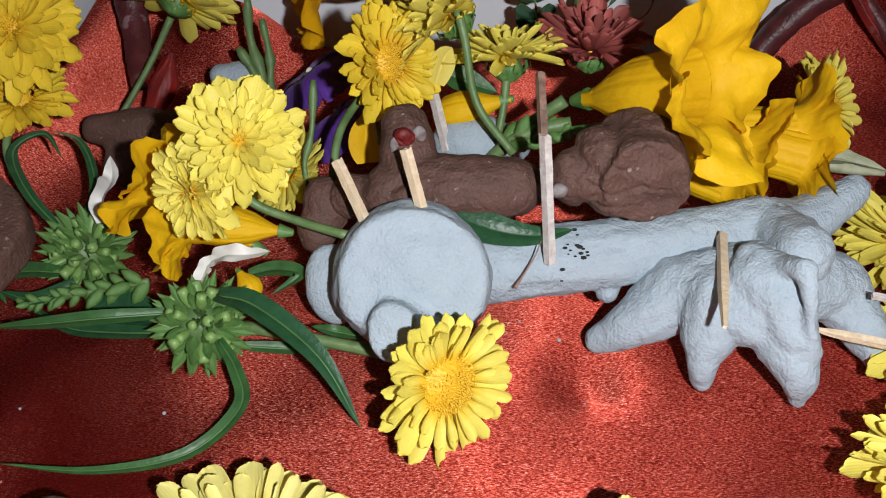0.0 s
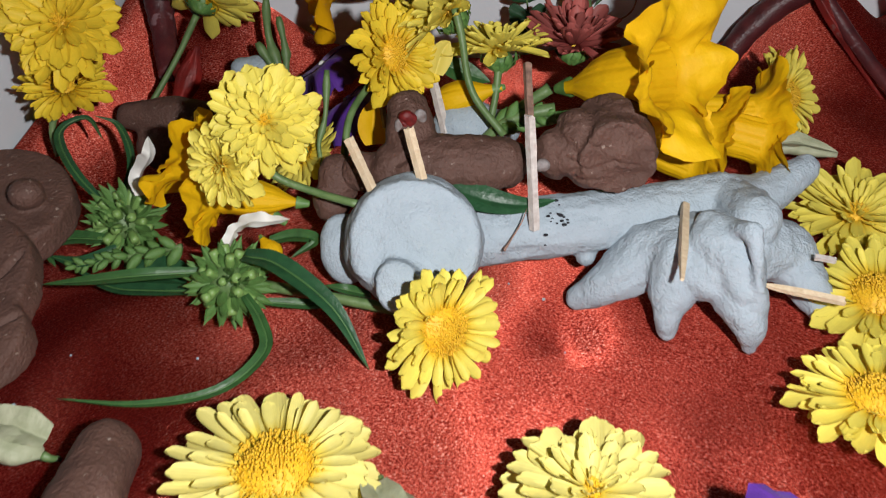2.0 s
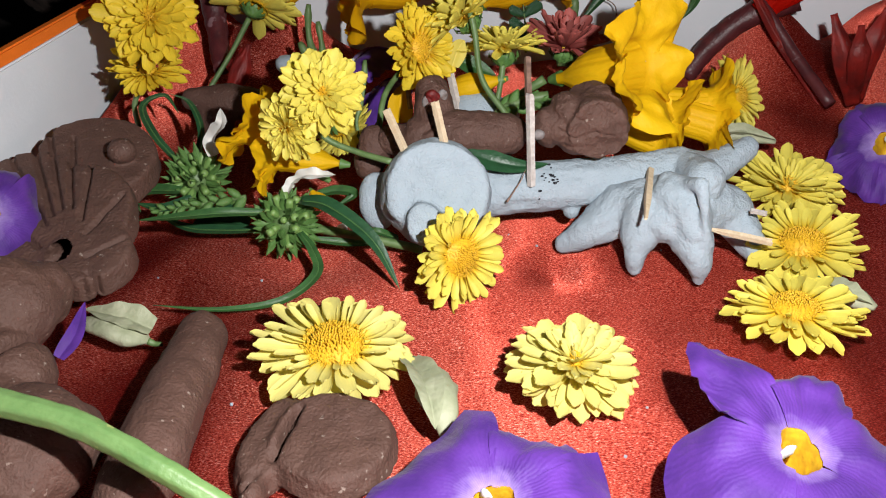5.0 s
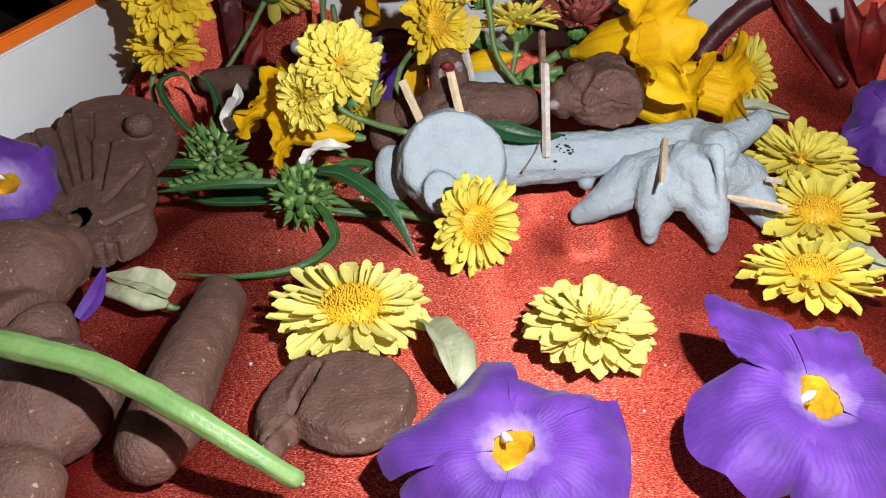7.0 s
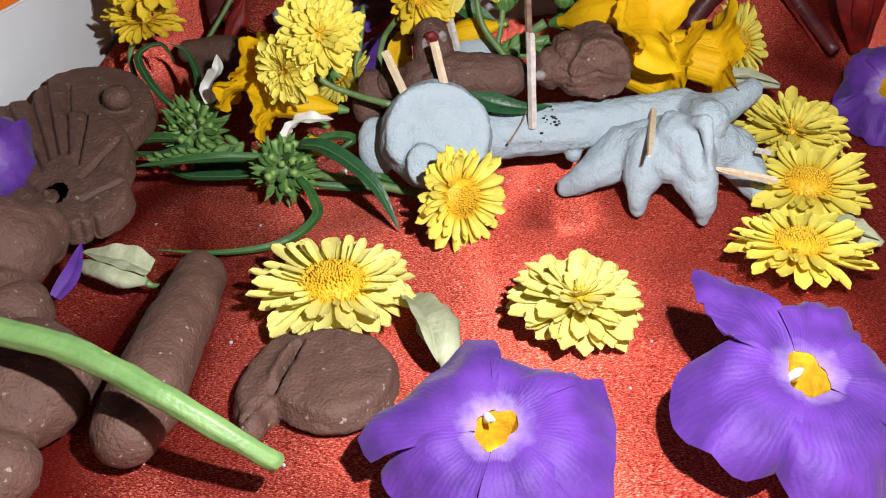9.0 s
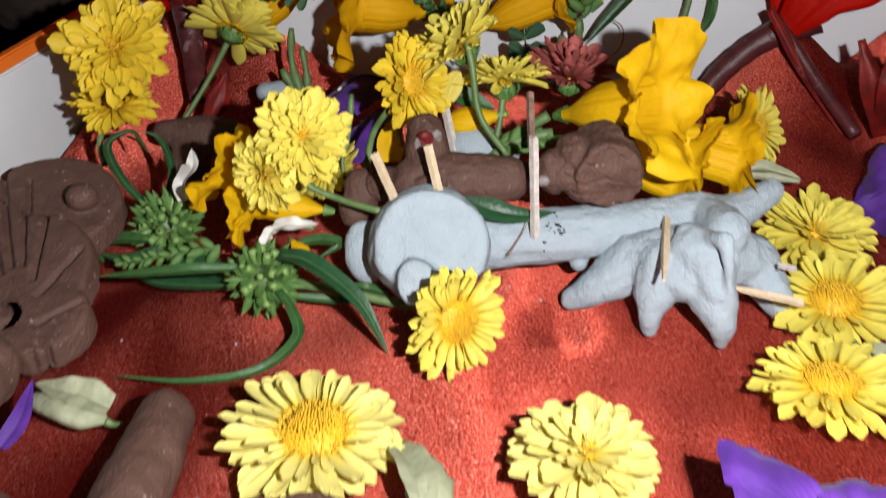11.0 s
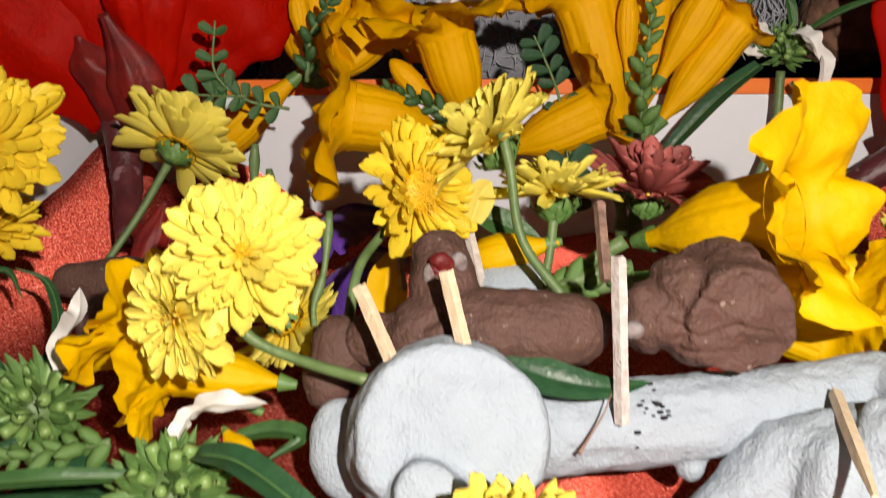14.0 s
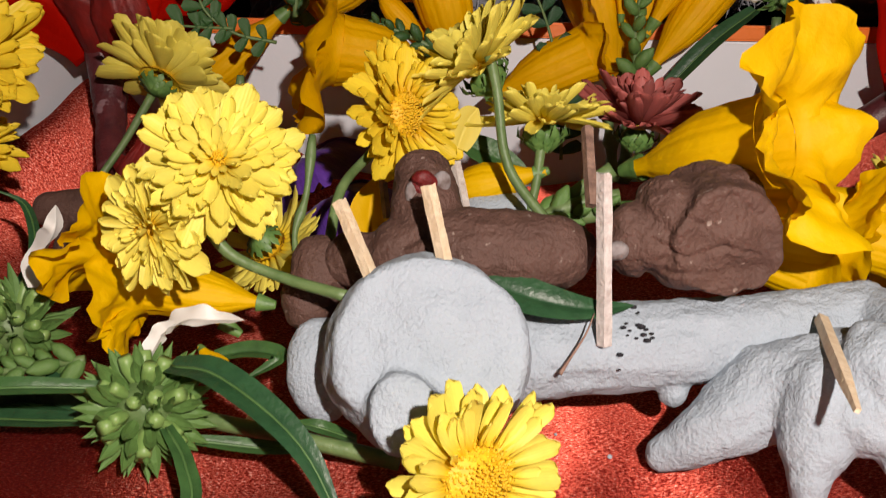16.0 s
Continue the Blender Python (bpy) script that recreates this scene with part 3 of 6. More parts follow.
def bract_mesh():
    rows = [[(u * 0.125 * w, 0.1 + y, 0.10 * (1 - abs(u)) + lift) for u in (-1, -0.4, 0.4, 1)] for y, w, lift in ((0, 0.6, 0), (0.3, 1, 0.05), (0.6, 0.75, 0.14), (0.9, 0.04, 0.28))]
    bm = grid(rows)
    me = bpy.data.meshes.new("bract")
    bm.to_mesh(me)
    bm.free()
    me.materials.append(PALE_GREEN)
    return me


BRACT = None
CUPS = None


def leucas(label, loc, axis, radius, leaves=(), petals=(), stem=None, seed=1, rings=((0.95, 4), (0.72, 10), (0.42, 14), (0.12, 16), (-0.2, 16), (-0.5, 12))):
    """A round green flower whorl: pointed bracts, small round cups, ribbon leaves, white lips."""
    global BRACT, CUPS
    rnd = random.Random(seed)
    m = aim(loc, axis)
    inv = m.inverted()
    root = thing("flower_spike", label, "flower", m, "green flower spikes")
    if BRACT is None:
        BRACT = bract_mesh()
        bm = tube_bm([(0, 0, 0), (0, 0, 0.35), (0, 0, 0.62)], [0.10, 0.17, 0.14], 8, 2)
        CUPS = bpy.data.meshes.new("cup")
        bm.to_mesh(CUPS)
        bm.free()
        CUPS.materials.append(CUP_GREEN)
        CUPS.polygons.foreach_set("use_smooth", [True] * len(CUPS.polygons))
    core = bmesh.new()
    bmesh.ops.create_icosphere(core, subdivisions=2, radius=radius * 0.46, matrix=Matrix.Diagonal((1, 1, 1.15, 1)))
    part("core", core, STEM, root)
    for h, n in rings:
        for i in range(n):
            a = 2 * math.pi * (i + rnd.uniform(-0.25, 0.25)) / n
            el = math.asin(max(-0.95, min(0.95, h + rnd.uniform(-0.12, 0.12))))
            ob = new("bract", BRACT)
            ob.parent = root
            s = radius * rnd.uniform(0.75, 1.05)
            ob.matrix_basis = Matrix.Rotation(a, 4, "Z") @ Matrix.Rotation(el, 4, "X") @ Matrix.Translation((0, radius * 0.34, 0)) @ Matrix.Rotation(rnd.uniform(-0.3, 0.3), 4, "X") @ Matrix.Diagonal((s, s * 0.8, s, 1))
            if (i + int(h * 10)) % 2 == 0 and h > -0.1:
                ob = new("cup", CUPS)
                ob.parent = root
                s = radius * rnd.uniform(0.62, 0.8)
                ob.matrix_basis = Matrix.Rotation(a + 0.25, 4, "Z") @ Matrix.Rotation(el + 0.15 - math.pi / 2, 4, "X") @ Matrix.Translation((0, 0, radius * 0.42)) @ Matrix.Diagonal((s, s, s, 1))
    for pts, w, mat in leaves:
        up = m.to_3x3().inverted() @ Vector((0.0, -0.45, 1))
        leaf = part("leaf", leaf_bm([inv @ Vector(p) for p in pts], w * 0.72, up, 0.3), mat, root, "long narrow ribbed green leaf")
        part("midrib", tube_bm([inv @ Vector(p) for p in pts], [0.00026, 0.0002, 0.0001], 6), MIDRIB, leaf, "paler raised midrib")
    for pts, w in petals:
        up = m.to_3x3().inverted() @ Vector((0, -0.6, 1))
        part("petal", leaf_bm([inv @ Vector(p) for p in pts], w, up, 0.5, ripple=0.12), WHITE_PETAL, root, "white lipped petal")
    if stem:
        part("stem", tube_bm([inv @ Vector(p) for p in stem], [0.0014, 0.0013, 0.0014], 8), STEM, root, "ribbed green stem")
    return root


# ---- the box and the cloth ----
def cloth_height(x, y):
    z = 0.0034 * noise.noise(Vector((x * 24, y * 20, 1.0))) + 0.0014 * noise.noise(Vector((x * 55, y * 40, 4.0)))
    z += max(0.0, 0.016 + (y - 0.224) * 0.18) * math.exp(-((x + 0.1622 - 0.2 * y) / 0.014) ** 2)        # drawn up along the left wall
    z += 0.030 * math.exp(-((x - 0.137) / 0.020) ** 2 - ((y - 0.283) / 0.026) ** 2)        # folds at the back wall
    z += 0.040 * math.exp(-((x - 0.186) / 0.020) ** 2 - ((y - 0.250) / 0.070) ** 2)
    z += 0.027 * math.exp(-((x + 0.064) / 0.025) ** 2 - ((y - 0.292) / 0.020) ** 2)
    z += 0.006 * max(0.0, min(1.0, (y - 0.17) / 0.10))                                    # the padding rises towards the back
    z -= 0.0035 * math.exp(-((x - 0.033) / 0.008) ** 2 - ((y - 0.139) / 0.009) ** 2)
    z -= 0.004 * math.exp(-((x + 0.070) / 0.02) ** 2 - ((y - 0.113) / 0.02) ** 2)
    z += 0.003 * math.exp(-((x + 0.036) / 0.022) ** 2 - ((y - 0.121) / 0.016) ** 2)
    return z


def build_cloth():
    nx, ny = 190, 230
    rows = []
    for j in range(ny + 1):
        row = []
        for i in range(nx + 1):
            u, v = i / nx, j / ny
            back = 0.3065 - 0.012 * u
            y = -0.148 + (back + 0.148) * v
            left = -0.1622 + 0.2 * y
            x = left + (0.2035 - left) * u
            row.append((x, y, cloth_height(x, y)))
        rows.append(row)
    bm = grid(rows)
    uv = bm.loops.layers.uv.new("weave")
    for f in bm.faces:
        for lp in f.loops:
            lp[uv].uv = (lp.vert.co.x * 4, lp.vert.co.y * 4)
    ob = part("cloth", bm, SATIN)
    tagged(ob, "glossy red satin cloth lying in soft folds inside the box", "cloth", kind="structure")


def board(name, a, b, z0, z1, thick, mat, label):
    a, b = Vector(a), Vector(b)
    d = (b - a).normalized()
    s = Vector((-d.y, d.x, 0)) * thick
    bm = bmesh.new()
    vs = [bm.verts.new((p.x, p.y, z)) for z in (z0, z1) for p in (a, b, b + s, a + s)]
    for f in ((3, 2, 1, 0), (4, 5, 6, 7), (0, 1, 5, 4), (1, 2, 6, 5), (2, 3, 7, 6), (3, 0, 4, 7)):
        bm.faces.new([vs[i] for i in f])
    bmesh.ops.bevel(bm, geom=list(bm.edges), offset=0.0006, segments=2, affect="EDGES")
    return tagged(part(name, bm, mat, None, "", False), label, "box wall", kind="structure")


def build_box():
    wl, wr = (-0.1035, 0.3082, 0), (0.2025, 0.2960, 0)
    top, rim = 0.0498, 0.0545
    for name, a, b in (("wall_north", wl, wr), ("wall_west", (-0.1945, -0.1500, 0), (-0.1038, 0.3052, 0)),
                       ("wall_east", (0.2060, 0.2990, 0), (0.2060, -0.15, 0)), ("wall_south", (0.2025, -0.153, 0), (-0.1945, -0.153, 0))):
        board(name, a, b, -0.034, top, 0.003, BOARD, "white board wall of the open box")
        board("trim_" + name[5:], a, b, top + 0.0002, rim, 0.0032, ORANGE, "orange band along the top of the box wall")
    bm = bmesh.new()
    bmesh.ops.create_cube(bm, size=1, matrix=Matrix.Translation((0.005, 0.1, -0.0365)) @ Matrix.Diagonal((0.46, 0.52, 0.004, 1)))
    tagged(part("box_floor", bm, BOARD, None, "", False), "white board floor of the open box", "box floor", kind="structure")


build_cloth()
build_box()

# ---- brown and pale clay figures ----
BAR = [(0.0107, 0.1570, 0.0159, 0.0078), (0.0244, 0.1570, 0.0176, 0.0076), (0.0411, 0.1580, 0.0183, 0.0077), (0.0581, 0.1600, 0.0188, 0.0080), (0.0716, 0.1620, 0.0196, 0.0086)]
clay("clay_bone", [
    ("limb", BAR),
    ("limb", [(0.0725, 0.1630, 0.0192, 0.0078), (0.0834, 0.1680, 0.0178, 0.0060), (0.0955, 0.1735, 0.0225, 0.0034)]),
    ("limb", [(0.0734, 0.1600, 0.0196, 0.0080), (0.0753, 0.1520, 0.0218, 0.0070), (0.0753, 0.1460, 0.0241, 0.0062)]),
    ("limb", [(0.0395, 0.1550, 0.0127, 0.0030), (0.0391, 0.1540, 0.0113, 0.0026)]),
], BLUE, "pale blue-grey clay bar like a limb, lying on the cloth", "clay figure", lumps=0.0007, stretch=0.3, vox=0.0005, smooth=3, cracks=0.0005,
     grooves=(((0.0644, 0.1490, 0.0204), (0.0715, 0.1490, 0.0223), 0.0006, 0.0012), ((0.0715, 0.1490, 0.0223), (0.0749, 0.1500, 0.0264), 0.0006, 0.0016)))
clay("clay_disc", [
    ("slab", (-0.0014, 0.1442, 0.0231), (0.0164, 0.0159, 0.0050), (62, 0, 4), 0.88),
    ("ball", (-0.0017, 0.1447, 0.0237), (0.0153, 0.0063, 0.0143), (-28, 0, 4)),
    ("slab", (-0.0048, 0.1343, 0.0178), (0.0057, 0.0063, 0.0043), (62, 0, 0)),
    ("slab", (-0.0006, 0.1353, 0.0155), (0.0053, 0.0055, 0.0038), (62, 0, 0)),
], BLUE, "pale blue-grey clay disc with a curled lower edge", "clay figure", lumps=0.0008, smooth=26, vox=0.0005, cracks=0.0002)
clay("clay_slab", [("ball", (-0.0187, 0.1560, 0.0139), (0.0062, 0.0040, 0.0090), (-25, 0, 10)), ("ball", (-0.0114, 0.1560, 0.0158), (0.0095, 0.0045, 0.0085), (-25, 0, 0))],
     BLUE, "flat pale blue-grey clay slab behind the disc", "clay figure")
clay("clay_animal", [
    ("limb", [(0.0366, 0.1480, 0.0034, 0.0032), (0.0445, 0.1470, 0.0090, 0.0058), (0.0537, 0.1494, 0.0140, 0.0082)]),
    ("limb", [(0.0528, 0.1494, 0.0140, 0.0080), (0.0619, 0.1461, 0.0165, 0.0092), (0.0729, 0.1473, 0.0165, 0.0092), (0.0854, 0.1504, 0.0130, 0.0072)]),
    ("limb", [(0.0590, 0.1420, 0.0165, 0.0078), (0.0555, 0.1360, 0.0088, 0.0040), (0.0552, 0.1348, 0.0026, 0.0021)]),
    ("limb", [(0.0690, 0.1376, 0.0165, 0.0078), (0.0711, 0.1292, 0.0092, 0.0042), (0.0722, 0.1282, 0.0026, 0.0021)]),
    ("limb", [(0.0590, 0.1405, 0.0160, 0.0062), (0.0640, 0.1375, 0.0165, 0.0062), (0.0690, 0.1355, 0.0160, 0.0060)]),
    ("limb", [(0.0652, 0.1405, 0.0228, 0.0062), (0.0682, 0.1352, 0.0215, 0.0056), (0.0700, 0.1318, 0.0170, 0.0048)]),
    ("limb", [(0.0854, 0.1498, 0.0120, 0.0068), (0.0896, 0.1422, 0.0070, 0.0050), (0.0915, 0.1385, 0.0032, 0.0030)]),
    ("limb", [(0.0643, 0.1430, 0.0257, 0.0034), (0.0681, 0.1380, 0.0271, 0.0026), (0.0698, 0.1315, 0.0309, 0.0022)]),
    ("limb", [(0.0700, 0.1310, 0.0308, 0.0020), (0.0709, 0.1285, 0.0257, 0.0017), (0.0719, 0.1280, 0.0192, 0.0018), (0.0727, 0.1285, 0.0137, 0.0026)]),
], BLUE, "pale blue-grey clay animal with short pointed legs and a raised ear", "clay figure", lumps=0.0007, smooth=4, vox=0.0005, flat=2, cracks=0.0004)
clay("clay_thumb_piece", [
    ("limb", [(-0.0025, 0.1720, 0.0425, 0.0051), (-0.0018, 0.1686, 0.0383, 0.0064), (-0.0012, 0.1652, 0.0320, 0.0066)]),
    ("limb", [(-0.0059, 0.1635, 0.0311, 0.0066), (0.0048, 0.1625, 0.0325, 0.0075), (0.0153, 0.1616, 0.0327, 0.0069), (0.0201, 0.1616, 0.0329, 0.0062)]),
    ("ball", (-0.0120, 0.1653, 0.0297), (0.0071, 0.0044, 0.0053)),
], BROWN, "dark brown clay arm with an upright blunt thumb", "clay figure", lumps=0.0007, smooth=6, vox=0.0005, cracks=0.0005,
     grooves=(((0.0130, 0.1551, 0.0414), (0.0125, 0.1543, 0.0387), 0.0006, 0.0012), ((-0.0054, 0.1563, 0.0352), (-0.0018, 0.1562, 0.0369), 0.0007, 0.001)))
clay("clay_lump", [
    ("slab", (0.0445, 0.1600, 0.0379), (0.0088, 0.0092, 0.0078), (90, 6, 4), 0.97),
    ("slab", (0.0489, 0.1600, 0.0361), (0.0062, 0.0070, 0.0070), (90, -6, -8), 0.95),
    ("ball", (0.0402, 0.1580, 0.0323), (0.0058, 0.0060, 0.0046)),
    ("ball", (0.0311, 0.1595, 0.0358), (0.0046, 0.0046, 0.0062)),
    ("ball", (0.0350, 0.1590, 0.0365), (0.0056, 0.0056, 0.0058)),
    ("ball", (0.0376, 0.1605, 0.0401), (0.0058, 0.0070, 0.0058)),
    ("ball", (0.0404, 0.1585, 0.0337), (0.0068, 0.0068, 0.0056)),
    ("ball", (0.0464, 0.1615, 0.0426), (0.0066, 0.0062, 0.0050)),
    ("ball", (0.0442, 0.1560, 0.0388), (0.0080, 0.0050, 0.0066)),
], BROWN, "rough cracked dark brown clay lump resting on the pale bar", "clay figure", lumps=0.0007, lump_scale=120, smooth=7, vox=0.0004, cracks=0.0006,
     grooves=(((0.0334, 0.1525, 0.0378), (0.0384, 0.1525, 0.0354), 0.0004, 0.0006), ((0.0384, 0.1525, 0.0354), (0.0442, 0.1525, 0.0374), 0.0004, 0.0006), ((0.0442, 0.1525, 0.0374), (0.0497, 0.1525, 0.0360), 0.0004, 0.0005), ((0.0366, 0.1525, 0.0427), (0.0405, 0.1525, 0.0409), 0.0004, 0.0005), ((0.0445, 0.1525, 0.0455), (0.0491, 0.1525, 0.0421), 0.0004, 0.0005), ((0.0356, 0.1525, 0.0326), (0.0415, 0.1525, 0.0330), 0.0004, 0.0005)))
clay("pale_smear", [("ball", (0.0008, 0.1662, 0.0435), (0.0016, 0.0011, 0.0019)), ("ball", (-0.0041, 0.1645, 0.0415), (0.0011, 0.0009, 0.0023)), ("ball", (0.0007, 0.1654, 0.0408), (0.0018, 0.0009, 0.0009))], SMEAR, "thin pale clay smear round the red blob", "clay smear", vox=0.0004, smooth=2)
clay("pale_smear", [("ball", (0.0283, 0.1546, 0.0356), (0.0016, 0.0008, 0.0015))], SMEAR, "pale clay smear on the brown clay stub", "clay smear", vox=0.0004, smooth=2, cracks=0.0004)
clay("red_seed", [("ball", (-0.0020, 0.1645, 0.0434), (0.0019, 0.0009, 0.0020), (0, 20, 0))], RED_SEED, "dark red blob stuck on the brown clay thumb", "clay blob", cracks=0.0012, vox=0.0003, smooth=1)
HOLE = (-0.1018, 0.1203, 0.0221)
clay("clay_flower", [
    ("slab", (-0.1049, 0.1356, 0.0181), (0.0199, 0.0239, 0.0037), (14, 0, 0)),
    ("slab", (-0.1056, 0.1697, 0.0210), (0.0190, 0.0199, 0.0040), (16, 0, 20)),
    ("slab", (-0.0938, 0.1208, 0.0151), (0.0119, 0.0124, 0.0037), (10, 0, 0)),
    ("slab", (-0.1198, 0.1451, 0.0201), (0.0168, 0.0212, 0.0037), (14, 0, 0)),
    ("ball", (-0.0961, 0.1660, 0.0267), (0.0042, 0.0042, 0.0037)),
    ("limb", [(HOLE[0] + 0.0058 * math.cos(a), HOLE[1] + 0.0070 * math.sin(a), 0.0110, 0.0023) for a in [k * math.pi / 4 for k in range(9)]]),
], BROWN, "flat brown clay flower with scored petal lines", "clay figure", flat=2, cracks=0.00025, lumps=0.0006, lump_scale=60, smooth=9, vox=0.00055, holes=(((-0.1018, 0.1203, 0.0221), 0.0036, 0.0048),),
     grooves=(((-0.1087, 0.1314, 0.0220), (-0.1272, 0.1606, 0.0220), 0.0006, 0.0018), ((-0.1079, 0.1350, 0.0220), (-0.1241, 0.1702, 0.0220), 0.0006, 0.0018), ((-0.1060, 0.1375, 0.0220), (-0.1214, 0.1771, 0.0220), 0.0006, 0.0018), ((-0.1031, 0.1374, 0.0220), (-0.1137, 0.1754, 0.0220), 0.0006, 0.0018), ((-0.0993, 0.1329, 0.0220), (-0.1025, 0.1598, 0.0220), 0.0006, 0.0018), ((-0.0966, 0.1275, 0.0220), (-0.0900, 0.1431, 0.0220), 0.0006, 0.0018), ((-0.0941, 0.1183, 0.0220), (-0.0854, 0.1247, 0.0220), 0.0006, 0.0018), ((-0.0918, 0.1118, 0.0220), (-0.0798, 0.1053, 0.0220), 0.0006, 0.0018), ((-0.0923, 0.1087, 0.0220), (-0.0773, 0.0889, 0.0220), 0.0006, 0.0018), ((-0.0934, 0.1069, 0.0220), (-0.0794, 0.0812, 0.0220), 0.0006, 0.0018), ((-0.0948, 0.1058, 0.0220), (-0.0825, 0.0764, 0.0220), 0.0006, 0.0018), ((-0.1078, 0.1227, 0.0220), (-0.1191, 0.1336, 0.0220), 0.0006, 0.0018)))
clay("clay_mass", [
    ("ball", (-0.1066, 0.0927, 0.0190), (0.0150, 0.0135, 0.0125)),
    ("ball", (-0.0978, 0.1005, 0.0180), (0.0062, 0.0070, 0.0085)),
    ("ball", (-0.1225, 0.0976, 0.0160), (0.0160, 0.0150, 0.0120)),
    ("ball", (-0.1002, 0.0734, 0.0120), (0.0125, 0.0120, 0.0110)),
    ("ball", (-0.0878, 0.0509, 0.0110), (0.0158, 0.0175, 0.0115)),
    ("ball", (-0.1059, 0.0561, 0.0110), (0.0200, 0.0220, 0.0120)),
    ("ball", (-0.0860, 0.0291, 0.0080), (0.0100, 0.0095, 0.0085)),
    ("ball", (-0.0805, 0.0574, 0.0080), (0.0075, 0.0100, 0.0080)),
], BROWN, "thick brown clay mass with a creased knob", "clay figure", flat=2, cracks=0.0003, lumps=0.0008, smooth=9,
     grooves=(((-0.1003, 0.0673, 0.0280), (-0.0920, 0.0847, 0.0280), 0.0011, 0.0060),))
clay("clay_finger", [("limb", [(-0.0595, 0.0948, 0.0085, 0.0066), (-0.0605, 0.0753, 0.0085, 0.0080), (-0.0615, 0.0526, 0.0085, 0.0084), (-0.0631, 0.0393, 0.0085, 0.0072)])],
     BROWN, "smooth brown clay roll lying on the satin", "clay figure", lumps=0.0007)
clay("clay_pebble", [("slab", (-0.0244, 0.0583, 0.0060), (0.0149, 0.0156, 0.0028), (5, 0, 15), 0.84), ("slab", (-0.0372, 0.0599, 0.0045), (0.0072, 0.0149, 0.0028), (5, 0, -16), 0.82), ("ball", (-0.0400, 0.0454, 0.0036), (0.0030, 0.0047, 0.0038))],
     BROWN, "rounded brown clay patty with a deep crease", "clay figure", flat=2, lumps=0.0008, smooth=10, vox=0.0006,
     grooves=(((-0.0324, 0.0668, 0.0128), (-0.0362, 0.0528, 0.0123), 0.0009, 0.005), ((-0.0362, 0.0528, 0.0123), (-0.0415, 0.0449, 0.0092), 0.0009, 0.005)))
clay("clay_stub", [("limb", [(-0.0887, 0.2269, 0.0193, 0.0045), (-0.0770, 0.2251, 0.0190, 0.0065), (-0.0655, 0.2232, 0.0188, 0.0056)]), ("ball", (-0.0808, 0.2227, 0.0104), (0.0072, 0.0054, 0.0072))],
     BROWN, "small brown clay stub among the flowers", "clay figure")
clay("clay_chip", [("limb", [(-0.0586, 0.2495, 0.0242, 0.0036), (-0.0499, 0.2495, 0.0240, 0.0044)])], BLUE, "small pale blue-grey clay chip on the cloth", "clay piece")
clay("clay_chip", [("ball", (0.0119, 0.1950, 0.0268), (0.0097, 0.0074, 0.0072)), ("ball", (0.0192, 0.1979, 0.0243), (0.0074, 0.0055, 0.0055))], BLUE, "pale blue-grey clay piece behind the brown arm", "clay piece")
clay("clay_clod", [("ball", (-0.0198, 0.1660, 0.0265), (0.0050, 0.0042, 0.0074), (-20, 0, 20)), ("ball", (-0.0216, 0.1640, 0.0225), (0.0046, 0.0040, 0.0050))], BROWN, "dull brown clay clod behind the disc", "clay piece", lumps=0.001, cracks=0.0006)

# ---- match sticks ----
match("pale wooden match stick stuck into the clay disc", (-0.0101, 0.1505, 0.0326), (-0.0155, 0.1580, 0.0425), 0.0017)
match("pale wooden match stick pointing at the red blob", (0.0013, 0.1495, 0.0345), (-0.0015, 0.1545, 0.0458), 0.0017)
match("greyish split match stick standing in the pale bar", (0.0263, 0.1500, 0.0215), (0.0252, 0.1540, 0.0480), 0.0017, WOOD_PALE, split=2.0)
match("scorched match stick leaning behind a pale one", (0.0268, 0.1720, 0.0377), (0.0268, 0.1820, 0.0492), 0.0016, WOOD_BURNT)
match("short match stick laid on the back of the clay animal", (0.0538, 0.1218, 0.0257), (0.0612, 0.1530, 0.0250), 0.0016, tip=0.4)
match("pointed match stick poking out of the clay animal", (0.0745, 0.1313, 0.0170), (0.0905, 0.1271, 0.0150), 0.0014, tip=0.5)
match("white stub poking out behind the clay animal", (0.0878, 0.1400, 0.0181), (0.0922, 0.1390, 0.0176), 0.0011, WOOD_PALE)
match("thin scorched match stick among the stems", (-0.0095, 0.1915, 0.0290), (-0.0110, 0.1956, 0.0419), 0.0012, WOOD_BURNT)
match("scorched splintered match stick beside the thumb", (0.0063, 0.1901, 0.0275), (0.0033, 0.1961, 0.0404), 0.0018, WOOD_PALE)

# ---- chrysanthemums on the cloth ----
mum("large lemon-yellow daisy chrysanthemum with a golden disc lying on red satin", (-0.0262, 0.0885, 0.0080), (0.02, -0.10, 1), 0.0191, OPEN, 0.44, LEMON_PALE, "flat", 0, seed=3)
mum("pale lemon double chrysanthemum with hidden disc lying on red satin", (0.0306, 0.0797, 0.0085), (0.0, -0.12, 1), 0.0165, DOUBLE, 0.12, LEMON_PALE, "flat", 20, seed=4)
mum("lemon chrysanthemum propped upright against the clay disc", (0.0040, 0.1235, 0.0140), (0.60, -0.77, 0.22), 0.0150, [(24, 0.66, -4, 0.34), (22, 0.64, 6, 0.34), (16, 0.52, 16, 0.36), (8, 0.36, 26, 0.38)], 0.42, LEMON, "cupped", 10, seed=5)
mum("lemon-yellow daisy chrysanthemum lying among its neighbours", (0.0895, 0.1025, 0.0080), (0.0, 0.04, 1), 0.0172, OPEN, 0.40, LEMON, "flat", 40, seed=6)
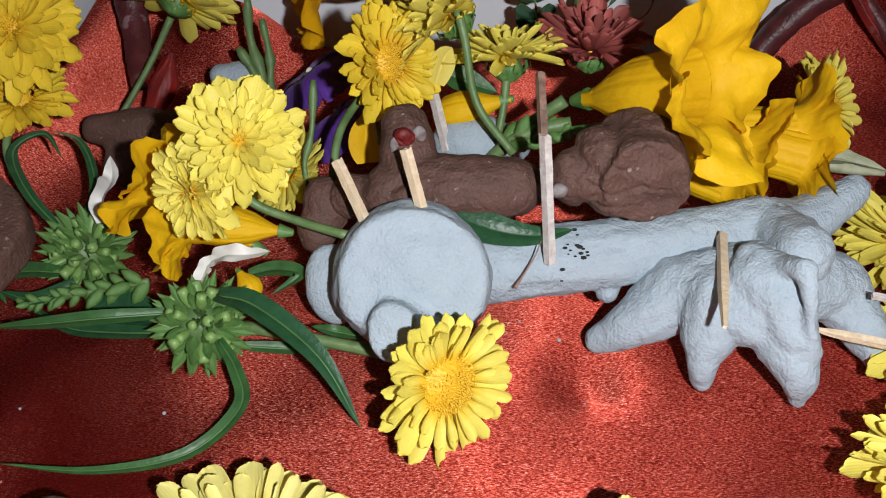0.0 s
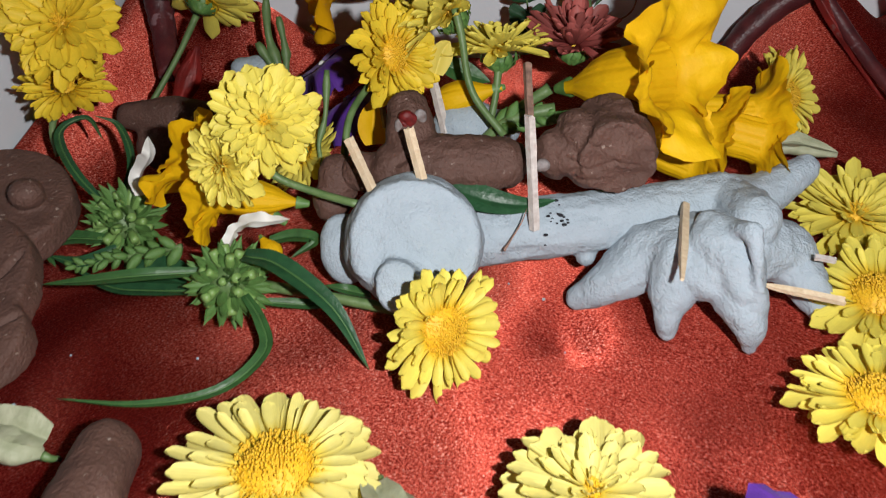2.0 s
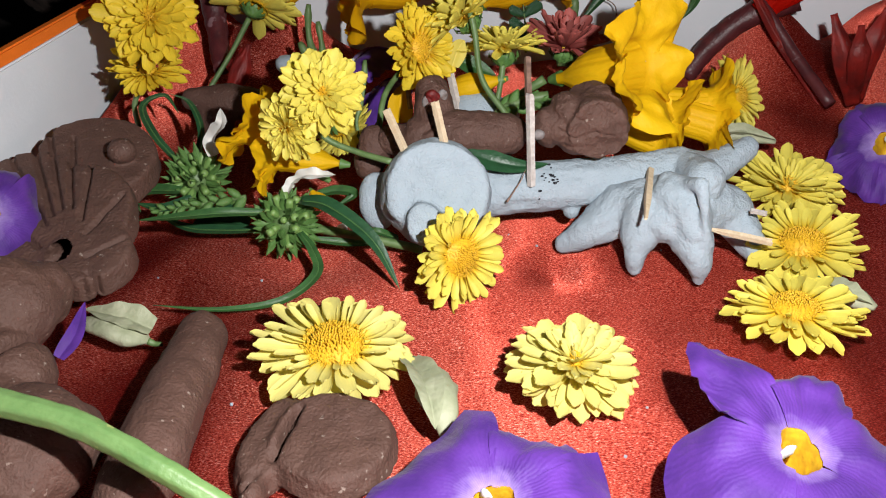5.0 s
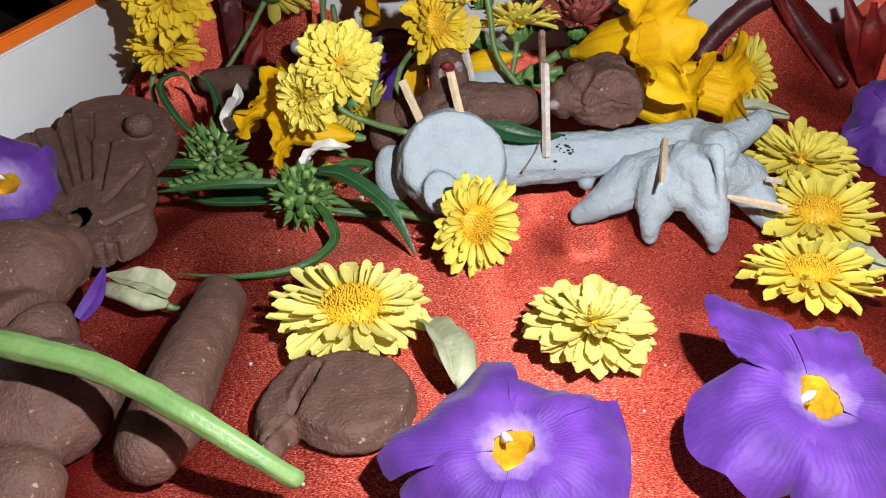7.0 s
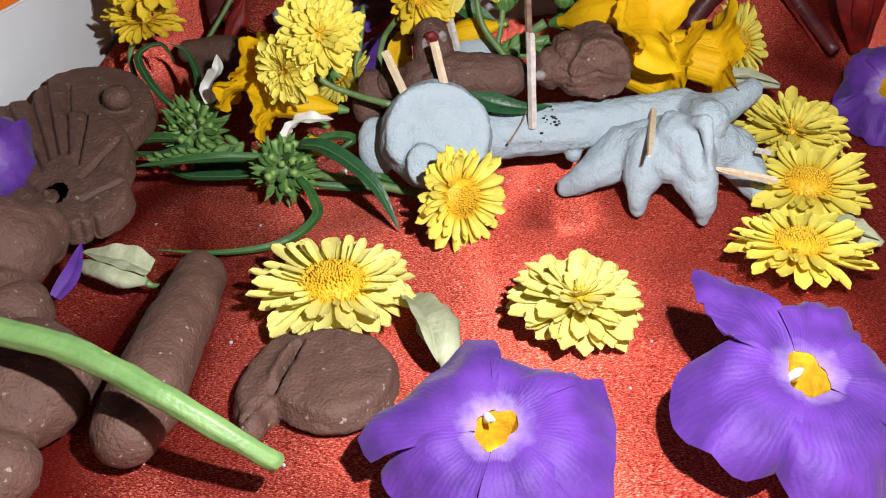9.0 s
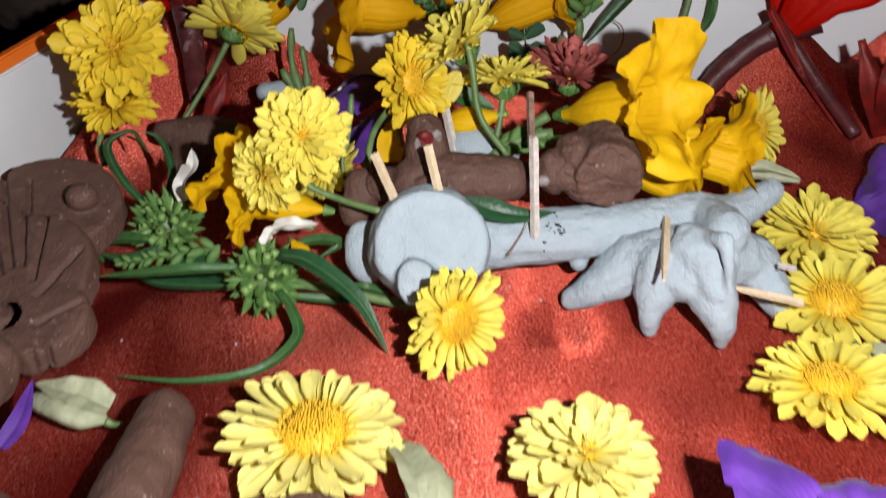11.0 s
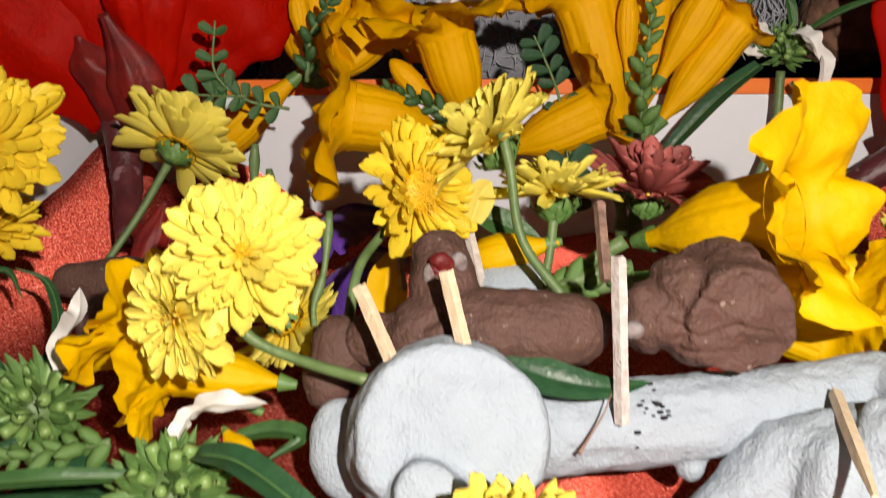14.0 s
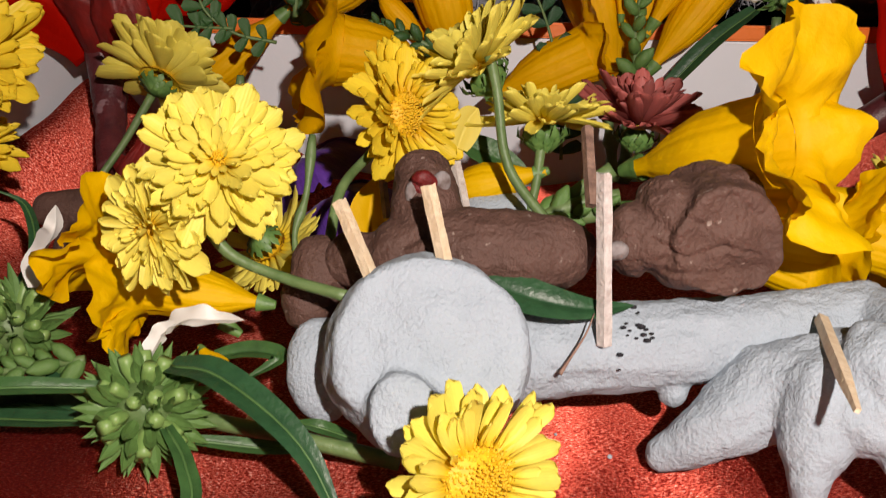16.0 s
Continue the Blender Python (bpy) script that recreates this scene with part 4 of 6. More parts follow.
mum("lemon-yellow daisy chrysanthemum lying on the cloth", (0.1040, 0.1385, 0.0065), (-0.1, -0.18, 1), 0.0176, OPEN, 0.38, LEMON, "flat", 70, seed=7)
mum("yellow chrysanthemum with narrow drooping petals lying on the cloth", (0.1100, 0.1725, 0.0070), (0.0, -0.35, 1), 0.0188, DOUBLE, 0.22, LEMON, "narrow", 15, seed=8)
mum("pale yellow chrysanthemum standing on edge behind the trumpet flower", (0.1033, 0.2182, 0.0217), (0.65, -0.5, 0.35), 0.0150, DAISY, 0.35, LEMON, "flat", 0, seed=9)

# ---- chrysanthemums that stand up ----
mum("bright lemon double chrysanthemum leaning over the clay disc", (-0.0330, 0.1545, 0.0488), (0.12, -0.72, 0.55), 0.0130, DOUBLE, 0.15, LEMON, "cupped", 0,
    [(-0.0372, 0.1580, 0.0400), (-0.0329, 0.1570, 0.0339), (-0.0239, 0.1550, 0.0305), (-0.0137, 0.1510, 0.0291)], seed=10)
mum("lemon chrysanthemum hanging below another bloom", (-0.0429, 0.1525, 0.0397), (-0.50, -0.82, 0.12), 0.0108, DOUBLE, 0.16, LEMON, "cupped", 30, seed=11)
mum("yellow chrysanthemum with a golden disc on a curved stem", (-0.0073, 0.1910, 0.0494), (0.70, -0.58, 0.28), 0.0142, DAISY, 0.36, LEMON_DEEP, "cupped", 0,
    [(-0.0061, 0.1927, 0.0495), (-0.0121, 0.1903, 0.0425), (-0.0171, 0.1789, 0.0383), (-0.0189, 0.1703, 0.0291)], seed=12)
mum("lemon chrysanthemum turned away on a green stem", (0.0084, 0.1985, 0.0568), (-0.55, -0.02, 0.72), 0.0152, [(24, 0.86, 10, 0.2), (23, 0.82, 22, 0.17), (20, 0.72, 36, 0.13), (14, 0.55, 52, 0.1)], 0.2, LEMON, "cupped", 0,
    [(0.0097, 0.1918, 0.0603), (0.0111, 0.1893, 0.0540), (0.0133, 0.1854, 0.0410), (0.0210, 0.1795, 0.0314)], seed=13, bracts=(0.34, 0.34))
mum("half-open yellow chrysanthemum seen from its green bracts", (0.0209, 0.1990, 0.0458), (-0.05, 0.22, 0.95), 0.0140, [(23, 0.84, 2, 0.2), (22, 0.76, 15, 0.17), (18, 0.62, 32, 0.13), (12, 0.42, 52, 0.1)], 0.2, LEMON, "cupped", 0,
    [(0.0206, 0.1973, 0.0423), (0.0195, 0.1939, 0.0353), (0.0177, 0.1904, 0.0285)], seed=14, bracts=(0.36, 0.36))
mum("yellow chrysanthemum seen from behind on a long stem", (-0.0687, 0.2535, 0.0441), (0.30, 0.72, 0.60), 0.0178, BEHIND, 0.3, LEMON, "cupped", 0,
    [(-0.0701, 0.2509, 0.0415), (-0.0774, 0.2470, 0.0296), (-0.0875, 0.2396, 0.0156)], seed=15, bracts=(0.27, 0.17))
mum("yellow double chrysanthemum facing out near the box wall", (-0.0920, 0.2030, 0.0561), (0.10, -0.80, 0.55), 0.0172, DOUBLE, 0.22, LEMON_DEEP, "cupped", 0, seed=16)
mum("small yellow chrysanthemum with thin petals on a thin stem", (-0.0957, 0.2026, 0.0385), (0.12, -0.35, 0.9), 0.0129, DAISY, 0.22, LEMON_DEEP, "narrow", 0,
    [(-0.0996, 0.2010, 0.0324), (-0.1011, 0.1994, 0.0272), (-0.0999, 0.1969, 0.0213)], seed=17)
mum("yellow chrysanthemum with a golden disc tucked behind red petals", (-0.0829, 0.3180, 0.1100), (0.12, -0.85, 0.45), 0.0178, DAISY, 0.36, LEMON_DEEP, "cupped", 0, seed=18)
mum("small yellow chrysanthemum hidden behind a larger bloom", (-0.0325, 0.1880, 0.0247), (0.25, 0.2, -0.4), 0.0123, DAISY, 0.3, LEMON, "back", 0, seed=19)
mum("rust-red double chrysanthemum nestled among yellow flowers", (0.0412, 0.2060, 0.0437), (0.10, 0.02, 1), 0.0156, [(26, 0.84, 12, 0.16), (24, 0.8, 26, 0.14), (20, 0.68, 42, 0.11), (14, 0.5, 60, 0.07)], 0.1, RUST, "cupped", 0, seed=20)

# ---- violet blossoms ----
violet("open violet trumpet blossom with a yellow throat lying on the satin", (0.0085, 0.0288, 0.0165), (-0.05, -0.30, 1), 0.0224, 42, 1, 0.30, (55, 100, 70, 58, 77), (1.06, 1.13, 1.05, 1.12, 1.15))
violet("large violet blossom with folded lobes lying on its side", (0.0682, 0.0394, 0.0190), (0.10, -0.30, 1), 0.0254, 82, 2, 0.22, (57, 88, 75, 70, 70), (1.22, 1.04, 1.08, 1.05, 0.86), (0.22, 0, 0, 0, 0.12), True, (1, 0, 0, 0, 0.3))
violet("violet blossom laid over the edge of the brown clay flower", (-0.1207, 0.1240, 0.0274), (0.60, -0.50, 0.60), 0.0200, 20, 3, 0.4)
FALLEN = (-0.0913, 0.0844, 0.0100), (-0.0886, 0.0897, 0.0130), (-0.0886, 0.0995, 0.0160)
violet("dark violet blossom standing near the box wall", (0.1445, 0.1855, 0.0174), (-0.45, -0.5, 0.7), 0.0203, 0, 4, 0.2)
violet("dark violet blossom in the shade between stems", (-0.0324, 0.2400, 0.0269), (-0.45, 0.10, 0.65), 0.0175, 30, 5, 0.4)
violet("crumpled violet blossom in the shade behind stems", (-0.0238, 0.2220, 0.0227), (-0.45, 0.20, 0.60), 0.0140, 60, 6, 0.5)

# ---- trumpet blossoms in front ----
trumpet("golden trumpet flower with ruffled lobes lying on the clay bar", (0.0354, 0.1880, 0.0399), (0.0561, 0.1689, 0.0505), 0.0157, 0.0185, spin=50, seed=1, ruffle=0.4, flare=0.9)
trumpet("golden trumpet flower with ruffled lobes below another", (0.0432, 0.1845, 0.0325), (0.0709, 0.1772, 0.0296), 0.0133, 0.0157, spin=40, seed=2, ruffle=0.22, flare=0.75)
trumpet("slender golden trumpet flower with a crumpled mouth", (0.0357, 0.1862, 0.0333), (0.0834, 0.1847, 0.0309), 0.0123, 0.0157, spin=70, seed=3, ruffle=0.24)
trumpet("golden trumpet flower spread low over the clay bar", (0.0485, 0.1845, 0.0295), (0.0681, 0.1762, 0.0245), 0.0114, 0.0108, spin=20, seed=8, ruffle=0.18, flare=0.75)
trumpet("golden trumpet flower crumpled at the end of the cluster", (0.0587, 0.1862, 0.0339), (0.0853, 0.1790, 0.0280), 0.0114, 0.0098, spin=55, seed=9, ruffle=0.20, flare=0.75)
trumpet("closed golden trumpet bud pushed behind the clay", (0.0216, 0.1950, 0.0378), (0.0031, 0.1990, 0.0322), 0.0097, 0.0093, open_mouth=False, seed=4)
trumpet("amber trumpet flower lying with its lobes crumpled", (-0.0280, 0.1653, 0.0217), (-0.0482, 0.1670, 0.0243), 0.0100, 0.0115, TRUMPET, spin=10, seed=5, ruffle=0.45)
trumpet("amber trumpet flower squeezed under chrysanthemums", (-0.0346, 0.1670, 0.0157), (-0.0559, 0.1722, 0.0293), 0.0096, 0.0124, TRUMPET, spin=50, seed=6, ruffle=0.45)


# ---- leaves, stalks, buds ----
def stalk(label, points, radii, mat, name="stalk", category="stalk", sides=12):
    return tagged(part(name, tube_bm(points, radii, sides, rough=0.12, rib=0.05 if sides > 15 else 0.0), mat), label, category, "stalks")


def loose_leaf(label, points, width, mat, name="leaf", up=(0, -0.4, 1), fold=0.3, ripple=0.0, category="leaf", twist=0.0):
    return tagged(part(name, leaf_bm(points, width, up, fold, ripple=ripple, twist=twist), mat), label, category, "loose leaves")


def bud_spike(label, points, size, count, seed=1, mat=None):
    """A thin axis set with small pointed green buds that shrink towards the tip."""
    rnd = random.Random(seed)
    root = thing("bud_spike", label, "flower buds", None, "bud spikes")
    path = smooth_path(points, 8)
    part("axis", tube_bm(points, [0.0008, 0.0006, 0.0004], 7), STEM, root)
    bm = tube_bm([(0, 0, 0), (0, 0, 0.3), (0, 0, 0.7), (0, 0, 1)], [0.12, 0.26, 0.24, 0.05], 7, 2)
    me = bpy.data.meshes.new("bud")
    bm.to_mesh(me)
    bm.free()
    for k in range(count):
        f = (k + 0.3) / count
        i = min(int(f * (len(path) - 1)), len(path) - 2)
        d = (path[i + 1] - path[i]).normalized()
        p = path[i].lerp(path[i + 1], f * (len(path) - 1) - i)
        side = Matrix.Rotation(k * 2.4 + rnd.uniform(-.4, .4), 3, d) @ d.orthogonal().normalized()
        ob = mesh_part("bud", me, mat or PALE_GREEN, root)
        s = size * (1.15 - 0.6 * f) * rnd.uniform(0.85, 1.15)
        ob.matrix_basis = aim(p, side * 0.9 + d * 0.9) @ Matrix.Diagonal((s, s, s, 1))
    return root


def sprig(label, points, leaflets, mat=None, size=0.004, seed=1):
    """A thin stalk with small rounded leaflets in pairs."""
    rnd = random.Random(seed)
    root = thing("sprig", label, "leaves", None, "sprigs")
    path = smooth_path(points, 8)
    part("stalk", tube_bm(points, [0.0005, 0.0004, 0.0003], 6), STEM, root)
    me = petal_mesh("leaflet", 0.55, 0.2, 0.05, 0.0, mat or GREEN, seed)
    for k in range(leaflets):
        f = (k // 2 + 0.6) / (leaflets / 2 + 0.2)
        i = min(int(f * (len(path) - 1)), len(path) - 2)
        d = (path[i + 1] - path[i]).normalized()
        s = d.cross(Vector((0, -1, 0.3))).normalized() * (1 if k % 2 else -1)
        y = (s * 0.9 + d * 0.5 + Vector((0, rnd.uniform(-.3, .3), 0))).normalized()
        z = Vector((0.1, -0.9, 0.5))
        x = y.cross(z).normalized()
        z = x.cross(y)
        sz = size * rnd.uniform(0.8, 1.1)
        ob = new("leaflet", me)
        ob.parent = root
        ob.matrix_basis = Matrix(((x.x, y.x, z.x, path[i].x), (x.y, y.y, z.y, path[i].y), (x.z, y.z, z.z, path[i].z), (0, 0, 0, 1))) @ Matrix.Diagonal((sz, sz, sz, 1))
    return root


leucas("green flower spike with round cups and long dark leaves", (-0.0453, 0.1460, 0.0125), (0.25, -0.75, 0.6), 0.0100, [
    ([(-0.0402, 0.1449, 0.0201), (-0.0317, 0.1395, 0.0210), (-0.0192, 0.1306, 0.0151), (-0.0117, 0.1234, 0.0035)], 0.0072, DARK_GREEN),
    ([(-0.0503, 0.1432, 0.0172), (-0.0625, 0.1400, 0.0189), (-0.0760, 0.1415, 0.0169), (-0.0884, 0.1449, 0.0141)], 0.0048, GREEN),
    ([(-0.0408, 0.1416, 0.0114), (-0.0366, 0.1349, 0.0094), (-0.0348, 0.1271, 0.0063), (-0.0433, 0.1172, 0.0041), (-0.0599, 0.1148, 0.0030), (-0.0784, 0.1175, 0.0029)], 0.0042, GREEN),
    ([(-0.0531, 0.1468, 0.0096), (-0.0658, 0.1503, 0.0077), (-0.0768, 0.1540, 0.0067), (-0.0889, 0.1621, 0.0078)], 0.0050, DARK_GREEN),
    ([(-0.0372, 0.1441, 0.0077), (-0.0265, 0.1448, 0.0059), (-0.0183, 0.1458, 0.0050)], 0.0040, GREEN),
    ([(-0.0129, 0.1503, 0.0042), (-0.0184, 0.1478, 0.0079), (-0.0234, 0.1499, 0.0079)], 0.0040, GREEN),
], [([(-0.0462, 0.1520, 0.0174), (-0.0438, 0.1542, 0.0213), (-0.0414, 0.1541, 0.0232)], 0.0034), ([(-0.0435, 0.1549, 0.0213), (-0.0394, 0.1532, 0.0242), (-0.0347, 0.1531, 0.0242), (-0.0311, 0.1569, 0.0224)], 0.0040)],
    [(-0.0378, 0.1505, 0.0079), (-0.0250, 0.1475, 0.0069), (-0.0057, 0.1439, 0.0041)], seed=1)
leucas("green flower spike with pointed bracts among leaves", (-0.0768, 0.1736, 0.0134), (-0.1, -0.7, 0.7), 0.0100, [
    ([(-0.0808, 0.1753, 0.0163), (-0.0905, 0.1826, 0.0241), (-0.0962, 0.1927, 0.0300), (-0.0900, 0.1975, 0.0321), (-0.0847, 0.1919, 0.0282)], 0.0038, DARK_GREEN),
    ([(-0.0786, 0.1773, 0.0164), (-0.0774, 0.1888, 0.0224), (-0.0825, 0.1994, 0.0284), (-0.0884, 0.1990, 0.0321)], 0.0032, DARK_GREEN),
    ([(-0.0801, 0.1656, 0.0132), (-0.0896, 0.1681, 0.0122), (-0.0960, 0.1675, 0.0103), (-0.0922, 0.1615, 0.0082)], 0.0062, GREEN),
    ([(-0.0762, 0.1627, 0.0122), (-0.0845, 0.1599, 0.0102), (-0.0941, 0.1635, 0.0102)], 0.0050, DARK_GREEN),
], [([(-0.0701, 0.1718, 0.0220), (-0.0708, 0.1753, 0.0259), (-0.0671, 0.1738, 0.0316), (-0.0676, 0.1775, 0.0355)], 0.0055)], seed=2)
bud_spike("green spike of tiny closed buds", [(-0.0592, 0.1605, 0.0135), (-0.0703, 0.1607, 0.0115), (-0.0790, 0.1598, 0.0105), (-0.0874, 0.1587, 0.0095)], 0.0048, 26, 1)
loose_leaf("dark green leaf folded behind the spikes", [(-0.0579, 0.1540, 0.0073), (-0.0670, 0.1570, 0.0074), (-0.0757, 0.1566, 0.0063)], 0.011, DARK_GREEN)
loose_leaf("curled green leaf beside the clay disc", [(-0.0378, 0.1618, 0.0134), (-0.0315, 0.1618, 0.0146), (-0.0263, 0.1599, 0.0142), (-0.0324, 0.1571, 0.0112)], 0.004, GREEN)
trumpet("small closed yellow bud lying behind the spike", (-0.0393, 0.1591, 0.0167), (-0.0348, 0.1545, 0.0124), 0.0053, 0.0048, open_mouth=False, seed=7)
loose_leaf("dark green leaf laid between brown clay and pale bar", [(-0.0127, 0.1670, 0.0229), (-0.0046, 0.1612, 0.0291), (0.0060, 0.1559, 0.0302), (0.0161, 0.1522, 0.0283), (0.0241, 0.1523, 0.0268), (0.0316, 0.1548, 0.0264)], 0.0075, DARK_GREEN, up=(0, -0.6, 0.8), fold=0.1)
loose_leaf("green leaf lying across the stems", [(0.0060, 0.2058, 0.0407), (0.0120, 0.2040, 0.0383), (0.0187, 0.2023, 0.0363)], 0.0065, GREEN, up=(0, -0.7, 0.7))
loose_leaf("white torn petal scrap on the cloth", [(-0.0322, 0.1574, 0.0041), (-0.0296, 0.1538, 0.0060), (-0.0283, 0.1542, 0.0041)], 0.004, WHITE_PETAL, "petal_scrap", category="petal")
long_stalk = stalk("thick fresh green stalk lying across brown clay", [(-0.0933, 0.0444, 0.0320), (-0.0816, 0.0414, 0.0310), (-0.0681, 0.0379, 0.0290), (-0.0523, 0.0311, 0.0245), (-0.0401, 0.0278, 0.0175), (-0.0316, 0.0274, 0.0105)], [0.0025, 0.0026, 0.0025, 0.0023, 0.0020, 0.0018], JUICY, sides=28)
part("cut_end", tube_bm([(-0.0319, 0.0275, 0.0108), (-0.0313, 0.0274, 0.0102)], [0.00182, 0.0015], 14, 2), CUP_GREEN, long_stalk, "pale cut end")
stalk("thin dry fibre curling on the pale clay", [(0.0190, 0.1462, 0.0184), (0.0207, 0.1478, 0.0203), (0.0231, 0.1490, 0.0239), (0.0246, 0.1510, 0.0266)], [0.00042, 0.00022, 0.00016, 0.00012], WOOD_BURNT, "fibre", "fibre", 6)


def dry_bud(label, points, width):
    """A withered bud: two creased pale husks round a tube, with a dark stub."""
    root = thing("dry_bud", label, "withered bud", None, "dry buds")
    w = width / 2
    part("husk", tube_bm(points, [w * 0.25, w * 0.95, w * 1.05, w * 0.8, w * 0.3], 14, 5, 0.55, 0.25), DRY_BUD, root)
    a, b = Vector(points[0]), Vector(points[-1])
    side = (b - a).cross(Vector((0, 0, 1))).normalized() * w * 0.5 + Vector((0, 0, w * 0.45))
    part("husk", leaf_bm([Vector(p) + side for p in points], width * 0.85, (0.2, -0.3, 1), 0.5, ripple=0.05), DRY_BUD, root, "papery pale husk")
    d = (Vector(points[0]) - Vector(points[1])).normalized()
    part("stub", tube_bm([a, a + d * 0.0018, a + d * 0.004 + Vector((0, 0, 0.001))], [w * 0.22, w * 0.16, w * 0.12], 7, 3), STEM, root, "dark green stub")
    return root


dry_bud("pale withered bud lying on red satin", [(-0.0748, 0.0993, 0.0040), (-0.0796, 0.1001, 0.0060), (-0.0857, 0.1016, 0.0070), (-0.0936, 0.1059, 0.0060)], 0.0095)
dry_bud("pale green withered bud with a thin stub", [(-0.0061, 0.0867, 0.0050), (-0.0028, 0.0770, 0.0080), (-0.0009, 0.0671, 0.0090), (0.0002, 0.0603, 0.0060)], 0.0092)
dry_bud("pale papery withered bud", [(0.1057, 0.1208, 0.0050), (0.1091, 0.1141, 0.0058), (0.1138, 0.1088, 0.0056)], 0.0085)
dry_bud("pale green withered bud under the trumpet flower", [(0.0934, 0.2004, 0.0147), (0.1024, 0.1991, 0.0157), (0.1124, 0.1945, 0.0148)], 0.0075)
loose_leaf("violet petal caught under the brown clay mass", FALLEN, 0.0044, VIOLET, "fallen_petal", (0.3, -0.4, 0.9), 0.2, category="petal")
loose_leaf("upright yellow petal behind the thumb", [(-0.0127, 0.1922, 0.0239), (-0.0129, 0.1947, 0.0300), (-0.0113, 0.1972, 0.0360)], 0.0085, TRUMPET, "fallen_petal", (0.2, -1, 0.2), 0.2, category="petal")
loose_leaf("pale torn petal behind stems", [(0.0041, 0.1950, 0.0422), (0.0062, 0.1976, 0.0472), (0.0082, 0.1993, 0.0492)], 0.006, LEMON_PALE, "fallen_petal", (0.2, -1, 0.2), 0.3, category="petal")
for pts, r in (([(0.0140, 0.1862, 0.0245), (0.0205, 0.1859, 0.0310), (0.0280, 0.1858, 0.0343), (0.0343, 0.1857, 0.0352)], 0.0015),
               ([(0.0154, 0.1880, 0.0257), (0.0243, 0.1876, 0.0342), (0.0330, 0.1873, 0.0404)], 0.0013), ([(0.0205, 0.1871, 0.0310), (0.0269, 0.1871, 0.0309), (0.0344, 0.1860, 0.0332)], 0.0016)):
    stalk("green flower stalk with small cups", pts, [r, r * 0.9, r * 1.2], STEM, "flower_stalk")
bud_spike("cluster of small green cups at the trumpet stalk", [(0.0190, 0.1862, 0.0296), (0.0254, 0.1862, 0.0323), (0.0330, 0.1853, 0.0339)], 0.0060, 12, 3)


def crumbs():
    bm = bmesh.new()
    rnd = random.Random(5)
    (ax, ay, az, ar), (bx, by, bz, br) = BAR[1], BAR[2]
    for k in range(17):
        x, y = rnd.gauss(0.0308, 0.0016), rnd.gauss(0.1520, 0.0018)
        f = (x - ax) / (bx - ax)
        cy, cz, r = ay + (by - ay) * f, az + (bz - az) * f, ar + (br - ar) * f
        s = rnd.uniform(0.0002, 0.00055)
        bmesh.ops.create_icosphere(bm, subdivisions=1, radius=s, matrix=Matrix.Translation((x, y, cz + math.sqrt(max(0.0, r * r - (y - cy) ** 2)) + 0.0001)) @ Matrix.Diagonal((1.3, 1, 0.8, 1)))
    tagged(part("crumbs", bm, SOOT), "dark crumbs scattered on the pale clay bar", "crumbs", kind="stuff")
    bm = bmesh.new()
    for k in range(30):
        x, y = rnd.uniform(-0.11, 0.08), rnd.uniform(0.0, 0.16)
        s = rnd.uniform(0.00025, 0.0006)
        bmesh.ops.create_icosphere(bm, subdivisions=1, radius=s, matrix=Matrix.Translation((x, y, cloth_height(x, y) + s * 0.5)))
    tagged(part("clay_crumbs", bm, BLUE), "tiny pale clay crumbs on the red satin", "crumbs", kind="stuff")


crumbs()

# ---- back row ----
trumpet("amber trumpet flower raised with its lobes open", (-0.0389, 0.2905, 0.0553), (-0.0369, 0.3003, 0.0759), 0.0195, 0.0169, TRUMPET_DEEP, spin=0, seed=11, ruffle=0.4)
trumpet("amber trumpet flower leaning among others", (-0.0364, 0.2860, 0.0557), (-0.0209, 0.2924, 0.0704), 0.0160, 0.0151, TRUMPET_DEEP, spin=20, seed=21, ruffle=0.45)
trumpet("amber trumpet flower standing among stems", (0.0076, 0.2770, 0.0432), (0.0002, 0.2759, 0.0705), 0.0166, 0.0197, TRUMPET_DEEP, spin=20, seed=12, ruffle=0.45, flare=1.15)
trumpet("amber trumpet flower standing tall above the box rim", (0.0531, 0.2883, 0.0375), (0.0416, 0.2955, 0.0760), 0.0204, 0.0169, TRUMPET_DEEP, spin=10, seed=13, ruffle=0.45)
trumpet("amber trumpet flower leaning behind the bud spike", (0.0562, 0.2920, 0.0398), (0.0595, 0.3020, 0.0753), 0.0177, 0.0133, TRUMPET_DEEP, spin=30, seed=22, ruffle=0.45)
trumpet("closed amber trumpet bud standing upright", (0.0594, 0.2860, 0.0536), (0.0766, 0.2873, 0.0849), 0.0125, 0.0089, TRUMPET_DEEP, False, seed=14)
trumpet("amber trumpet flower beside a closed bud", (0.0595, 0.2845, 0.0421), (0.0815, 0.2903, 0.0704), 0.0143, 0.0071, TRUMPET_DEEP, seed=15, ruffle=0.4)
trumpet("amber trumpet flower lying sideways with a crumpled mouth", (0.0149, 0.2785, 0.0366), (0.0415, 0.2761, 0.0495), 0.0156, 0.0125, TRUMPET_DEEP, spin=30, seed=16, ruffle=0.5)
trumpet("amber trumpet flower drooping to one side", (0.0004, 0.2620, 0.0476), (-0.0245, 0.2574, 0.0521), 0.0187, 0.0169, TRUMPET_DEEP, spin=30, seed=17, ruffle=0.5)
trumpet("closed amber trumpet bud hanging to one side", (-0.0394, 0.2860, 0.0600), (-0.0695, 0.2854, 0.0351), 0.0134, 0.0089, TRUMPET_DEEP, False, seed=18)
